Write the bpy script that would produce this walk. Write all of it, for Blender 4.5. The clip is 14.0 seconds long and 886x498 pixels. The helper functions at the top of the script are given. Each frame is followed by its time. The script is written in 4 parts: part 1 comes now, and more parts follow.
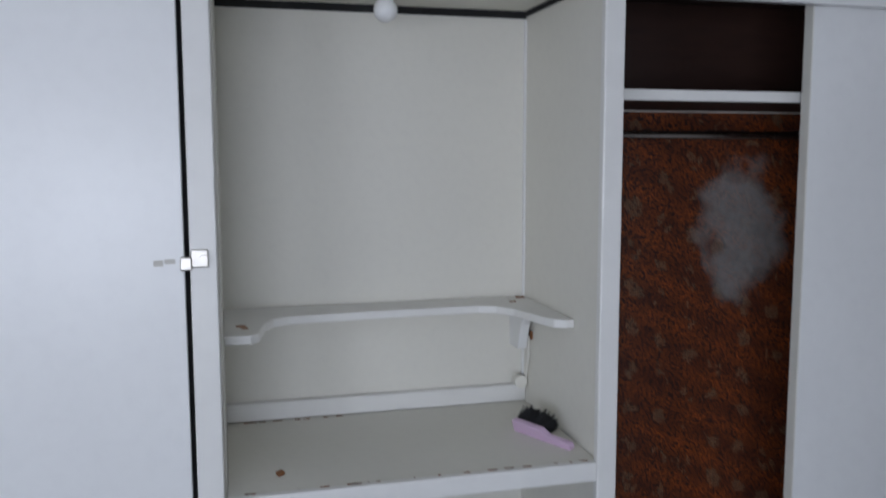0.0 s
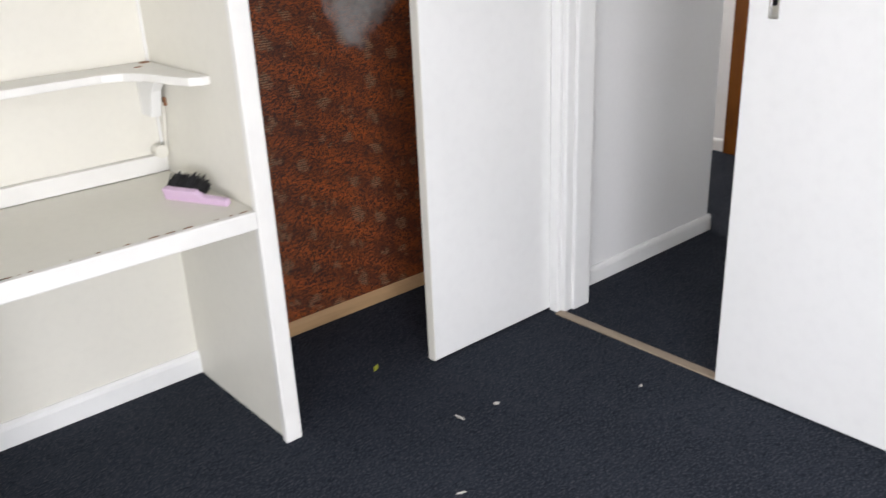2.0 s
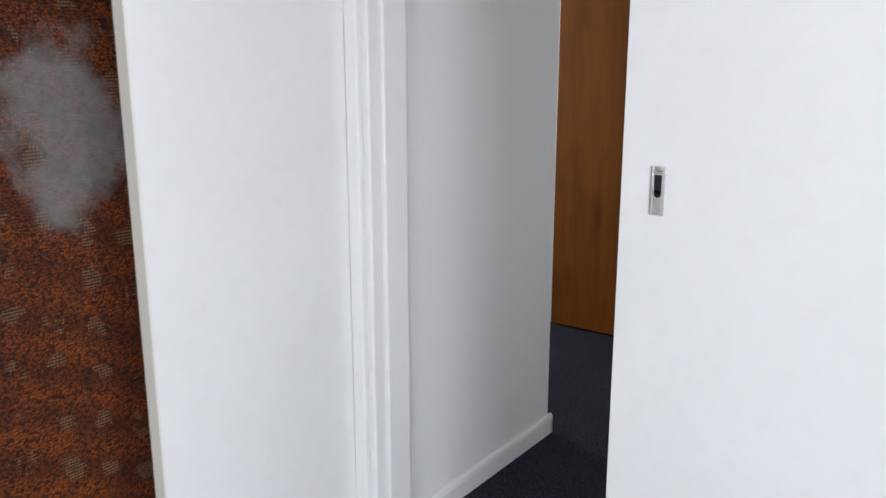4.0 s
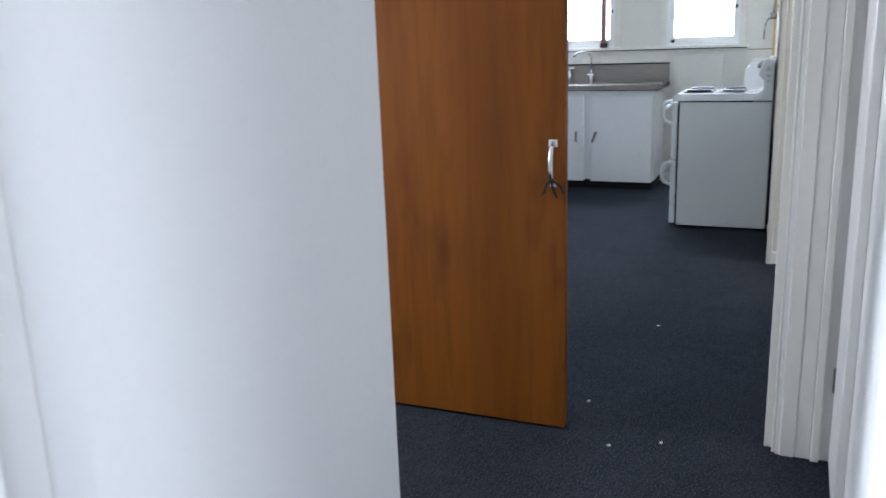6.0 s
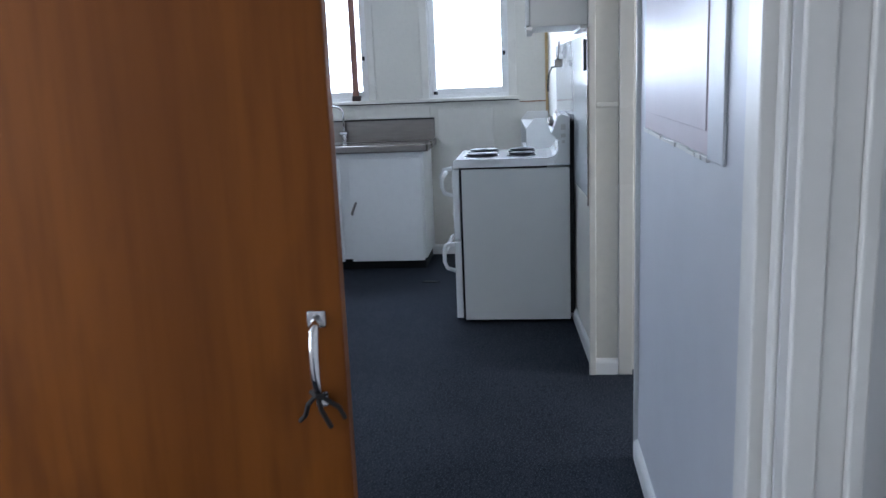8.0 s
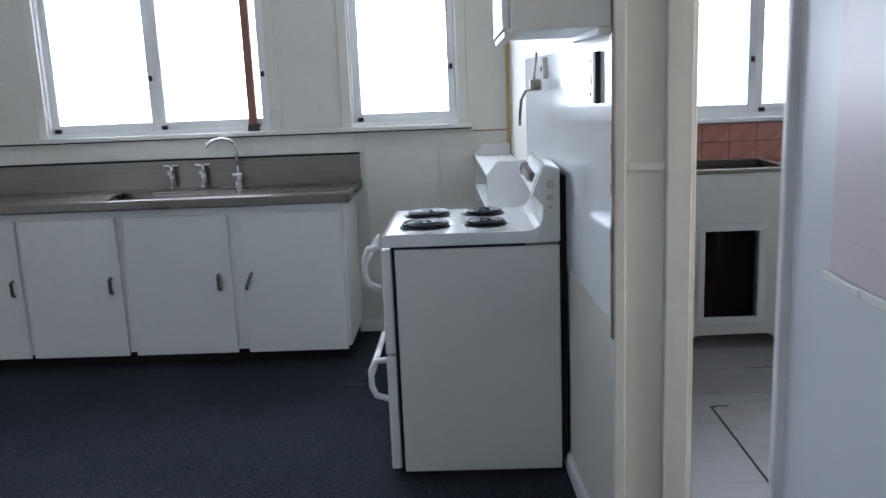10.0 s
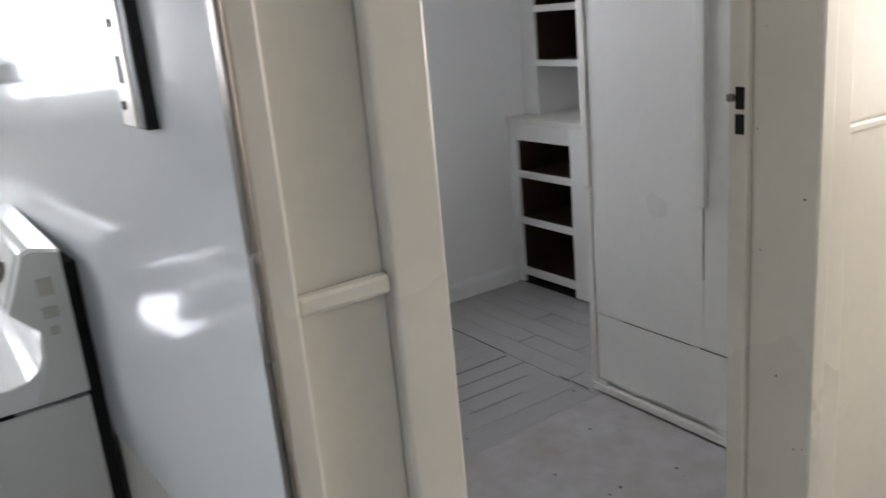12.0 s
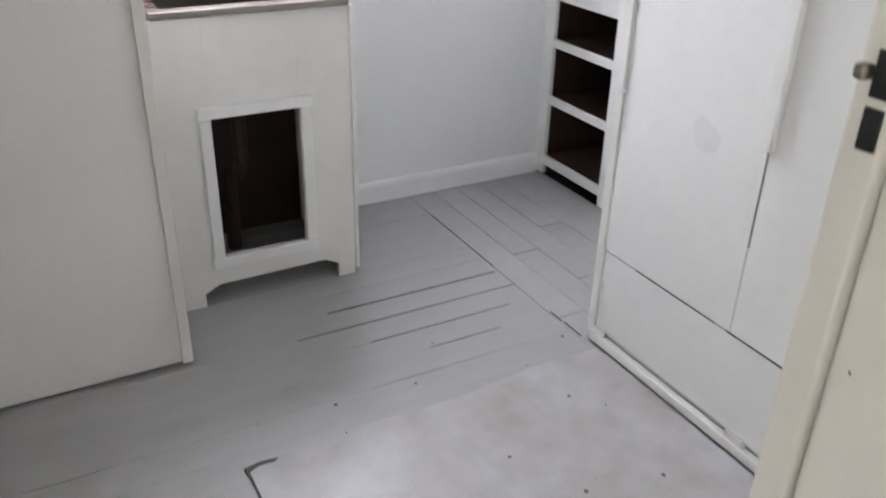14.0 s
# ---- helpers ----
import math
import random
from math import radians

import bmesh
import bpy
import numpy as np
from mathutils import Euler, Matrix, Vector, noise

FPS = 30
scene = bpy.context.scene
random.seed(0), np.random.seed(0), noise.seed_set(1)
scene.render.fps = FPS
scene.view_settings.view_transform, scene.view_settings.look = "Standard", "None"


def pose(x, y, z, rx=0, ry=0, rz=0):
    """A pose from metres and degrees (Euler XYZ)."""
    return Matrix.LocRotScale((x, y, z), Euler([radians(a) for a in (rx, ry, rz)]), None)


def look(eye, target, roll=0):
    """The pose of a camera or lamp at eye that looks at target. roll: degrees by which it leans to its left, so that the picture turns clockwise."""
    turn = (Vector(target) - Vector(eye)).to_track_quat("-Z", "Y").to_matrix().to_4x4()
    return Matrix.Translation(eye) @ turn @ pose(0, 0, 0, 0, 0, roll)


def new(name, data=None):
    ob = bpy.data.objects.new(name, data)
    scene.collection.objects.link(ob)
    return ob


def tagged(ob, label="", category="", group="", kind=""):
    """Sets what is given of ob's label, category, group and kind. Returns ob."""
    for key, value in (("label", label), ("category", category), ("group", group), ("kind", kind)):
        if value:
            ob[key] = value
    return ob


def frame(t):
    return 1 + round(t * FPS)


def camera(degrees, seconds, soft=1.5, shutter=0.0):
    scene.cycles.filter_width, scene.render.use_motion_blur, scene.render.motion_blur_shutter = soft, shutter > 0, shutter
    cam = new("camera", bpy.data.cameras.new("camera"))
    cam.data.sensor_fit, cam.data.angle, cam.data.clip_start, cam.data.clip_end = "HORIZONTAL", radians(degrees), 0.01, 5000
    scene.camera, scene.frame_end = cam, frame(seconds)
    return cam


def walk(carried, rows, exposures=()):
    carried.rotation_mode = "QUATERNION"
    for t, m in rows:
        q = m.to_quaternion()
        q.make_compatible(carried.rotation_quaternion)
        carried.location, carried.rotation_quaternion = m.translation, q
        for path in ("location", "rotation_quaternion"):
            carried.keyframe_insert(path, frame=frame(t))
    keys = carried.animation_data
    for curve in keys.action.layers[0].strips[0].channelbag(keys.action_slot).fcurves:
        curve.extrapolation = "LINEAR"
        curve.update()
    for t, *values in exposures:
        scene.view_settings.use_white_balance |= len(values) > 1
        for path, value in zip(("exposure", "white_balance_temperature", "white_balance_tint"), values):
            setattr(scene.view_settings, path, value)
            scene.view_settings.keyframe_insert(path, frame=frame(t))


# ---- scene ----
cam = camera(56.0, 14.0, 1.5, 0.3)
PATH = [
    (0, (-2.09, -1.878, 1.49), (-1.589, 0.046, 1.269), -0.1),
    (0.5, (-2.172, -1.889, 1.451), (-1.478, -0.075, 0.974), -1.7),
    (1, (-2.224, -1.91, 1.421), (-1.371, -0.247, 0.71), -2.6),
    (1.5, (-2.234, -1.916, 1.416), (-1.216, -0.375, 0.649), -2.7),
    (2, (-2.162, -1.892, 1.423), (-0.965, -0.475, 0.674), -2.6),
    (2.5, (-2.011, -1.829, 1.438), (-0.682, -0.482, 0.793), -1.9),
    (3, (-1.862, -1.747, 1.43), (-0.457, -0.441, 0.863), -1.3),
    (3.5, (-1.712, -1.569, 1.429), (-0.209, -0.349, 0.924), -0.7),
    (3.7, (-1.646, -1.482, 1.434), (-0.114, -0.292, 0.95), -0.5),
    (5.8, (-0.386, -0.683, 1.3), (1.367, 0.146, 0.81), -0.9),
    (6, (-0.325, -0.662, 1.339), (1.455, 0.107, 0.847), -2.0),
    (6.5, (0.038, -0.461, 1.321), (1.917, 0.107, 0.938), -1.4),
    (7, (0.308, -0.303, 1.333), (2.249, 0.044, 0.997), -1.8),
    (7.5, (0.646, -0.242, 1.328), (2.598, -0.011, 0.959), -2.4),
    (8, (1.047, -0.271, 1.359), (2.994, -0.064, 0.954), -2.3),
    (8.5, (1.433, -0.259, 1.372), (3.392, -0.138, 0.993), -2.3),
    (8.7, (1.599, -0.252, 1.4), (3.564, -0.168, 1.036), -2.0),
    (10.8, (3.272, -0.144, 1.463), (5.22, -0.137, 1.009), -2.8),
    (11, (3.422, -0.176, 1.472), (5.369, -0.303, 1.031), -3.1),
    (11.5, (3.781, -0.226, 1.463), (5.632, -0.809, 0.978), -4.6),
    (12, (4.04, -0.294, 1.463), (5.651, -1.338, 0.9), -5.3),
    (12.5, (4.204, -0.431, 1.431), (5.656, -1.607, 0.718), -3.5),
    (13, (4.326, -0.6, 1.417), (5.745, -1.704, 0.539), -2.5),
    (13.5, (4.436, -0.736, 1.4), (5.855, -1.718, 0.389), -0.6),
    (14, (4.512, -0.852, 1.441), (6.057, -1.716, 0.51), 1.5),
]
walk(cam, [(t, look(eye, target, roll)) for t, eye, target, roll in PATH], [(0, -1.0, 5750, 14), (0.5, -0.5, 5950, 14), (1.0, 0.2, 6350, 15), (1.5, 0.4, 6500, 15), (2.5, 0.25, 6500, 14), (3.5, 0.08, 6400, 13), (6.0, 0.8, 5700, 12), (6.5, 0.65, 5700, 13), (7.0, 0.5, 5600, 13), (7.5, 0.4, 5500, 13), (8.5, 0.38, 5350, 13), (8.7, 0.33, 5400, 13), (10.8, 0.12, 6350, 14), (11.0, 0.1, 6500, 15), (12.0, 0.28, 6500, 15), (12.5, 0.5, 6500, 15), (13.0, 0.55, 5800, 15), (13.5, 1.18, 6250, 14), (14.0, 1.4, 6400, 16)])

# ---- light ----
world = bpy.data.worlds.new("world")
scene.world = world
world.use_nodes = True
wn = world.node_tree.nodes
sky = wn.new("ShaderNodeTexSky")
sky.sky_type, sky.sun_disc = "NISHITA", False
sky.sun_elevation, sky.sun_rotation = radians(48), radians(200)
world.node_tree.links.new(sky.outputs[0], wn["Background"].inputs[0])
wn["Background"].inputs[1].default_value = 0.15


def lamp(name, kind, m, energy, color, **more):
    data = bpy.data.lights.new(name, kind)
    data.energy, data.color = energy, color
    for key, value in more.items():
        if key == "size":
            data.shape, data.size, data.size_y = "RECTANGLE", value[0], value[1]
        if key == "angle":
            data.angle = value
    ob = new(name, data)
    ob.matrix_world = m
    return ob


lamp("sun", "SUN", look((0, 0, 10), (1.5, 4.5, 4)), 1.2, (1, 0.96, 0.9), angle=radians(12))
lamp("bedroom_window_light", "AREA", look((-2.85, -4.06, 1.2), (-1.9, 0, 0.4)), 85, (0.95, 0.97, 1), size=(1.5, 1.0))
lamp("bedroom_side_window_light", "AREA", look((-4.06, -2.9, 1.25), (0, -1.5, 0.5)), 58, (0.95, 0.97, 1), size=(1.1, 1.0))
lamp("kitchen_window_light", "AREA", look((7.56, 1.03, 1.68), (4.5, 1.0, 1.2)), 88, (0.9, 0.95, 1), size=(2.7, 1.15))
lamp("laundry_window_light", "AREA", look((7.56, -1.8, 1.62), (5.2, -1.8, 1.0)), 26, (0.9, 0.94, 1), size=(1.15, 1.1))
lamp("alcove_window_light", "AREA", look((4.1, -3.32, 1.5), (4.3, 0, 1.0)), 36, (1, 0.94, 0.86), size=(0.7, 1.1))

# Unseen fill lamp, added at the hall end to brighten jambs and trims.
lamp("hall_fill_light", "AREA", look((1.73, 2.56, 1.5), (1.73, 0, 1.0)), 25, (1, 0.97, 0.92), size=(0.8, 1.1))
# Fill lamp from the unseen north side, added to lift the kitchen surfaces.
lamp("kitchen_north_fill", "AREA", look((3.7, 3.26, 1.55), (3.7, 0, 1.0)), 8, (0.92, 0.96, 1), size=(1.4, 1.0))

# ---- materials ----


def material(name, color, rough=0.5, metal=0.0, spread=0.08, grain=30.0, bump=0.1, coat=0.0, stretch=(1, 1, 1), second=None, big=1.5, spec=0.5):
    """A paint-like surface: two scales of noise vary colour and roughness, with fine relief."""
    m = bpy.data.materials.new(name)
    m.use_nodes = True
    t = m.node_tree
    n, l = t.nodes, t.links
    bs = n["Principled BSDF"]
    co, mp = n.new("ShaderNodeTexCoord"), n.new("ShaderNodeMapping")
    mp.inputs["Scale"].default_value = stretch
    l.new(co.outputs["Object"], mp.inputs[0])
    fine, coarse = n.new("ShaderNodeTexNoise"), n.new("ShaderNodeTexNoise")
    fine.inputs["Scale"].default_value, coarse.inputs["Scale"].default_value = grain, big
    fine.inputs["Detail"].default_value = coarse.inputs["Detail"].default_value = 5
    for x in (fine, coarse):
        l.new(mp.outputs[0], x.inputs["Vector"])
    dark = second or tuple(c * (1 - 2.2 * spread) for c in color)
    mix1, mix2 = n.new("ShaderNodeMix"), n.new("ShaderNodeMix")
    mix1.data_type = mix2.data_type = "RGBA"
    ramp = n.new("ShaderNodeMapRange")
    ramp.inputs[1].default_value, ramp.inputs[2].default_value = 0.38, 0.68
    l.new(coarse.outputs[0], ramp.inputs[0])
    l.new(ramp.outputs[0], mix1.inputs[0])
    mix1.inputs[6].default_value = (*color, 1)
    mix1.inputs[7].default_value = (*dark, 1)
    ramp2 = n.new("ShaderNodeMapRange")
    ramp2.inputs[1].default_value, ramp2.inputs[2].default_value, ramp2.inputs[4].default_value = 0.45, 0.75, min(1, spread * 6)
    l.new(fine.outputs[0], ramp2.inputs[0])
    l.new(ramp2.outputs[0], mix2.inputs[0])
    l.new(mix1.outputs[2], mix2.inputs[6])
    mix2.inputs[7].default_value = (*[c * 0.8 for c in dark], 1)
    l.new(mix2.outputs[2], bs.inputs["Base Color"])
    rr = n.new("ShaderNodeMapRange")
    rr.inputs[3].default_value, rr.inputs[4].default_value = max(0.02, rough - 0.08), min(1, rough + 0.1)
    l.new(coarse.outputs[0], rr.inputs[0])
    l.new(rr.outputs[0], bs.inputs["Roughness"])
    bs.inputs["Metallic"].default_value = metal
    bs.inputs["Coat Weight"].default_value = coat
    bs.inputs["Coat Roughness"].default_value = 0.15
    bs.inputs["Specular IOR Level"].default_value = spec
    bp = n.new("ShaderNodeBump")
    bp.inputs["Strength"].default_value, bp.inputs["Distance"].default_value = bump, 0.002
    l.new(fine.outputs[0], bp.inputs["Height"])
    l.new(bp.outputs[0], bs.inputs["Normal"])
    return m


WHITE = material("white_wall_paint", (0.78, 0.78, 0.77), 0.55, spread=0.015, grain=60, bump=0.08)
GLOSS_WHITE = material("white_gloss_paint", (0.8, 0.8, 0.78), 0.3, spread=0.02, grain=25, bump=0.08)
TRIM_WORN = material("chipped_white_paint", (0.78, 0.77, 0.73), 0.35, spread=0.03, grain=14, bump=0.15)
CREAM = material("cream_wall_paint", (0.69, 0.67, 0.605), 0.4, spread=0.03, grain=40, bump=0.1)
CREAM_TRIM = material("cream_gloss_paint", (0.71, 0.69, 0.63), 0.28, spread=0.03, grain=20, bump=0.12)
LINER = material("niche_cream_paint", (0.74, 0.72, 0.64), 0.45, spread=0.02, grain=40, bump=0.08)
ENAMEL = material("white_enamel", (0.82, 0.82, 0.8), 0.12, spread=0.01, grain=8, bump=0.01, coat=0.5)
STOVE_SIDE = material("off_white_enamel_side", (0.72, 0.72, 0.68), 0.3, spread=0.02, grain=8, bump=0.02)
SHEET = material("glossy_white_lining_board", (0.76, 0.79, 0.8), 0.05, spread=0.01, grain=1.6, bump=0.9, coat=0.6, big=0.8)
PANEL = material("glossy_white_hall_panel", (0.68, 0.69, 0.72), 0.4, spread=0.015, grain=6, bump=0.1, coat=0.08)
# White panel paint; the pink in its colour imitates a reflection.
PINK_SHEEN_PANEL = material("hall_panel_with_pink_reflection", (0.66, 0.57, 0.6), 0.36, spread=0.02, grain=6, bump=0.1, coat=0.08)
STEEL = material("stainless_steel", (0.3, 0.27, 0.245), 0.26, 1.0, spread=0.08, grain=60, bump=0.05, stretch=(1, 0.1, 1))
CHROME = material("chrome", (0.75, 0.75, 0.76), 0.1, 1.0, spread=0.02, grain=20, bump=0.01)
IRON = material("black_coil_iron", (0.012, 0.012, 0.014), 0.45, 0.3, spread=0.1, grain=90, bump=0.1)
STEEL_PALE = material("pale_brushed_metal", (0.6, 0.57, 0.52), 0.35, 0.8, spread=0.05, grain=30)
COIL = material("worn_coil_iron", (0.035, 0.037, 0.045), 0.3, 0.6, spread=0.1, grain=90, bump=0.08)
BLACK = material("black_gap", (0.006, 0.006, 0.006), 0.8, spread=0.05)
TAN = material("raw_pine_skirting", (0.48, 0.3, 0.15), 0.55, spread=0.1, grain=35, stretch=(0.15, 1, 1), bump=0.15)
THRESH = material("tan_carpet_strip", (0.36, 0.28, 0.2), 0.5, spread=0.08, grain=40, bump=0.1)
PINK = material("pink_brush_plastic", (0.62, 0.45, 0.6), 0.35, spread=0.02)
BRISTLE = material("black_bristle", (0.008, 0.008, 0.009), 0.8, spread=0.1, grain=200, bump=0.5)
TILE = material("salmon_wall_tile", (0.56, 0.25, 0.19), 0.25, spread=0.08, grain=12, bump=0.05)
GROUT = material("dark_grout", (0.12, 0.05, 0.04), 0.8, spread=0.05)
# Dark shelf wood; its brown also stands in for shade inside recesses.
SHELFWOOD_SHADE = material("dark_brown_shelf_wood_and_shade", (0.05, 0.022, 0.015), 0.55, spread=0.12, grain=30, stretch=(0.2, 1, 1))
GREYFLOOR = material("grey_floor_paint", (0.4, 0.395, 0.39), 0.42, spread=0.05, grain=9, bump=0.18, stretch=(1, 0.5, 1))
GREYSHEET = material("worn_grey_lino", (0.45, 0.445, 0.45), 0.36, spread=0.06, grain=13, bump=0.3, big=5, second=(0.36, 0.335, 0.31))
DIRT = material("dark_scuff", (0.1, 0.09, 0.08), 0.8, spread=0.1)
STILE = material("red_brown_window_stile", (0.3, 0.13, 0.09), 0.4, spread=0.1, grain=25, stretch=(1, 1, 0.1))
YELLOW = material("yellowed_bead", (0.6, 0.42, 0.2), 0.5, spread=0.06)
RUST = material("rusty_mark", (0.3, 0.13, 0.05), 0.8, spread=0.15)
LEAF = material("yellow_green_leaf", (0.5, 0.55, 0.05), 0.5, spread=0.1)
LINT = material("pale_lint", (0.6, 0.58, 0.52), 0.8, spread=0.05)
CORD = material("dark_cord", (0.02, 0.02, 0.02), 0.7, spread=0.1)
FOLIAGE = material("green_foliage", (0.09, 0.13, 0.03), 0.6, spread=0.2, grain=6)
BARK = material("grey_bark", (0.15, 0.12, 0.09), 0.9, spread=0.2, grain=12, bump=0.6)
GRASS = material("lawn", (0.08, 0.12, 0.04), 0.9, spread=0.2, grain=14, bump=0.6)
GLOBE = material("opal_glass_globe", (0.85, 0.85, 0.84), 0.12, spread=0.01)


def carpet_material():
    """Dark blue-grey looped pile with paler flecks and broad worn patches."""
    m = material("dark_blue_grey_carpet", (0.026, 0.0305, 0.041), 0.98, spread=0.2, grain=150, bump=1.0, big=2.6, second=(0.019, 0.0225, 0.031), spec=0.06)
    t = m.node_tree
    n, l = t.nodes, t.links
    bs = n["Principled BSDF"]
    co = n.new("ShaderNodeTexCoord")
    old = bs.inputs["Base Color"].links[0].from_socket
    for scale, lo, hi, amount, colour in ((140, 0.5, 0.68, 0.85, (0.068, 0.074, 0.086)), (60, 0.56, 0.7, 0.8, (0.012, 0.014, 0.02)), (18, 0.5, 0.75, 0.35, (0.042, 0.047, 0.058))):
        tex = n.new("ShaderNodeTexNoise")
        tex.inputs["Scale"].default_value, tex.inputs["Detail"].default_value = scale, 2
        l.new(co.outputs["Object"], tex.inputs["Vector"])
        r = n.new("ShaderNodeMapRange")
        r.inputs[1].default_value, r.inputs[2].default_value, r.inputs[4].default_value = lo, hi, amount
        l.new(tex.outputs[0], r.inputs[0])
        mix = n.new("ShaderNodeMix")
        mix.data_type = "RGBA"
        l.new(r.outputs[0], mix.inputs[0])
        l.new(old, mix.inputs[6])
        mix.inputs[7].default_value = (*colour, 1)
        old = mix.outputs[2]
    l.new(old, bs.inputs["Base Color"])
    return m


def wood_material():
    m = material("orange_varnished_ply", (0.215, 0.069, 0.0085), 0.5, spread=0.1, grain=10, bump=0.06, coat=0.04, stretch=(6, 3, 0.25), second=(0.145, 0.043, 0.005), big=1.1, spec=0.15)
    t = m.node_tree
    n, l = t.nodes, t.links
    bs = n["Principled BSDF"]
    co = n.new("ShaderNodeTexCoord")
    mp = n.new("ShaderNodeMapping")
    mp.inputs["Scale"].default_value = (1, 4.2, 1.3)
    l.new(co.outputs["Object"], mp.inputs[0])
    blot = n.new("ShaderNodeTexNoise")
    blot.inputs["Scale"].default_value, blot.inputs["Detail"].default_value = 1.9, 3
    l.new(mp.outputs[0], blot.inputs["Vector"])
    r = n.new("ShaderNodeMapRange")
    r.inputs[1].default_value, r.inputs[2].default_value, r.inputs[4].default_value = 0.55, 0.8, 0.7
    l.new(blot.outputs[0], r.inputs[0])
    mix = n.new("ShaderNodeMix")
    mix.data_type = "RGBA"
    old = bs.inputs["Base Color"].links[0].from_socket
    l.new(r.outputs[0], mix.inputs[0])
    l.new(old, mix.inputs[6])
    mix.inputs[7].default_value = (0.06, 0.018, 0.006, 1)
    l.new(mix.outputs[2], bs.inputs["Base Color"])
    return m


def wallpaper_material():
    """Dark brown paper with an uneven orange mesh print, pale crosses in patches and a scuffed pale smear."""
    m = bpy.data.materials.new("brown_orange_wallpaper")
    m.use_nodes = True
    t = m.node_tree
    n, l = t.nodes, t.links
    bs = n["Principled BSDF"]
    co = n.new("ShaderNodeTexCoord")

    def math(op, a, b=0.0, c=0.0):
        x = n.new("ShaderNodeMath")
        x.operation = op
        for i, v in enumerate((a, b, c)):
            if isinstance(v, (int, float)):
                x.inputs[i].default_value = v
            else:
                l.new(v, x.inputs[i])
        return x.outputs[0]

    sp = n.new("ShaderNodeSeparateXYZ")
    l.new(co.outputs["Object"], sp.inputs[0])
    X, Z = sp.outputs[0], sp.outputs[2]

    def noise_at(scale, detail=3):
        x = n.new("ShaderNodeTexNoise")
        x.inputs["Scale"].default_value, x.inputs["Detail"].default_value = scale, detail
        l.new(co.outputs["Object"], x.inputs["Vector"])
        return x.outputs[0]

    def mixed(fac, a, b):
        x = n.new("ShaderNodeMix")
        x.data_type = "RGBA"
        l.new(fac, x.inputs[0])
        for i, v in ((6, a), (7, b)):
            if isinstance(v, tuple):
                x.inputs[i].default_value = (*v, 1)
            else:
                l.new(v, x.inputs[i])
        return x.outputs[2]

    def wave(v, period, shift=0.0):
        return math("SINE", math("MULTIPLY_ADD", v, 6.2832 / period, shift))

    vor = n.new("ShaderNodeTexVoronoi")
    vor.feature = "DISTANCE_TO_EDGE"
    vor.inputs["Scale"].default_value = 120
    l.new(co.outputs["Object"], vor.inputs["Vector"])
    # the print repeats in columns: dot lozenges with orange clouds between them
    wobble = math("MULTIPLY_ADD", noise_at(14), 3.2, -1.6)
    colm = math("ADD", wave(X, 0.105), wobble)
    rowm = math("ADD", math("SINE", math("ADD", math("MULTIPLY", Z, 48.0), math("MULTIPLY", X, 22.0))), wobble)
    spots = math("MULTIPLY", math("GREATER_THAN", vor.outputs[0], 0.1), math("GREATER_THAN", noise_at(95), 0.44))
    cloud = math("MULTIPLY_ADD", rowm, -0.22, 0.62)
    base = mixed(math("MULTIPLY", spots, math("MULTIPLY", cloud, math("MULTIPLY_ADD", noise_at(6), 1.2, 0.35))), (0.036, 0.01, 0.006), (0.5, 0.112, 0.012))
    gx = math("ABSOLUTE", wave(X, 0.0164))
    gz = math("ABSOLUTE", wave(Z, 0.0164))
    grid = math("MULTIPLY", math("GREATER_THAN", gx, 0.62), math("GREATER_THAN", gz, 0.62))
    lozenge = math("GREATER_THAN", math("ADD", colm, rowm), 1.0)
    pale = math("MULTIPLY", math("MULTIPLY", grid, lozenge), math("GREATER_THAN", noise_at(24), 0.5))
    weave = math("MAXIMUM", math("LESS_THAN", gx, 0.25), math("LESS_THAN", gz, 0.25))
    base = mixed(math("MULTIPLY", weave, 0.55), base, (0.02, 0.008, 0.006))
    base = mixed(math("MULTIPLY", pale, 0.6), base, (0.42, 0.3, 0.17))
    # pale rubbed smear with its own shape
    dx = math("MULTIPLY", math("ADD", X, 0.42), 6.2)
    dz = math("MULTIPLY", math("SUBTRACT", Z, 1.24), 4.4)
    r2 = math("ADD", math("MULTIPLY", dx, dx), math("MULTIPLY", dz, dz))
    smear = math("MULTIPLY", math("SUBTRACT", 1.25, math("ADD", r2, math("MULTIPLY_ADD", noise_at(9), 2.8, -1.4))), 1.2)
    clamp = n.new("ShaderNodeClamp")
    l.new(smear, clamp.inputs[0])
    base = mixed(math("MULTIPLY", clamp.outputs[0], math("MULTIPLY_ADD", noise_at(40), 0.5, 0.4)), base, (0.3, 0.31, 0.3))
    l.new(base, bs.inputs["Base Color"])
    bs.inputs["Roughness"].default_value = 0.6
    bp = n.new("ShaderNodeBump")
    bp.inputs["Strength"].default_value, bp.inputs["Distance"].default_value = 0.3, 0.002
    l.new(grid, bp.inputs["Height"])
    l.new(bp.outputs[0], bs.inputs["Normal"])
    return m


CARPET = carpet_material()
WOOD = wood_material()
PAPER = wallpaper_material()
GLASS = bpy.data.materials.new("window_glass")
GLASS.use_nodes = True
g = GLASS.node_tree.nodes["Principled BSDF"]
g.inputs["Transmission Weight"].default_value, g.inputs["Roughness"].default_value, g.inputs["IOR"].default_value = 1, 0.0, 1.05

# ---- shaping ----


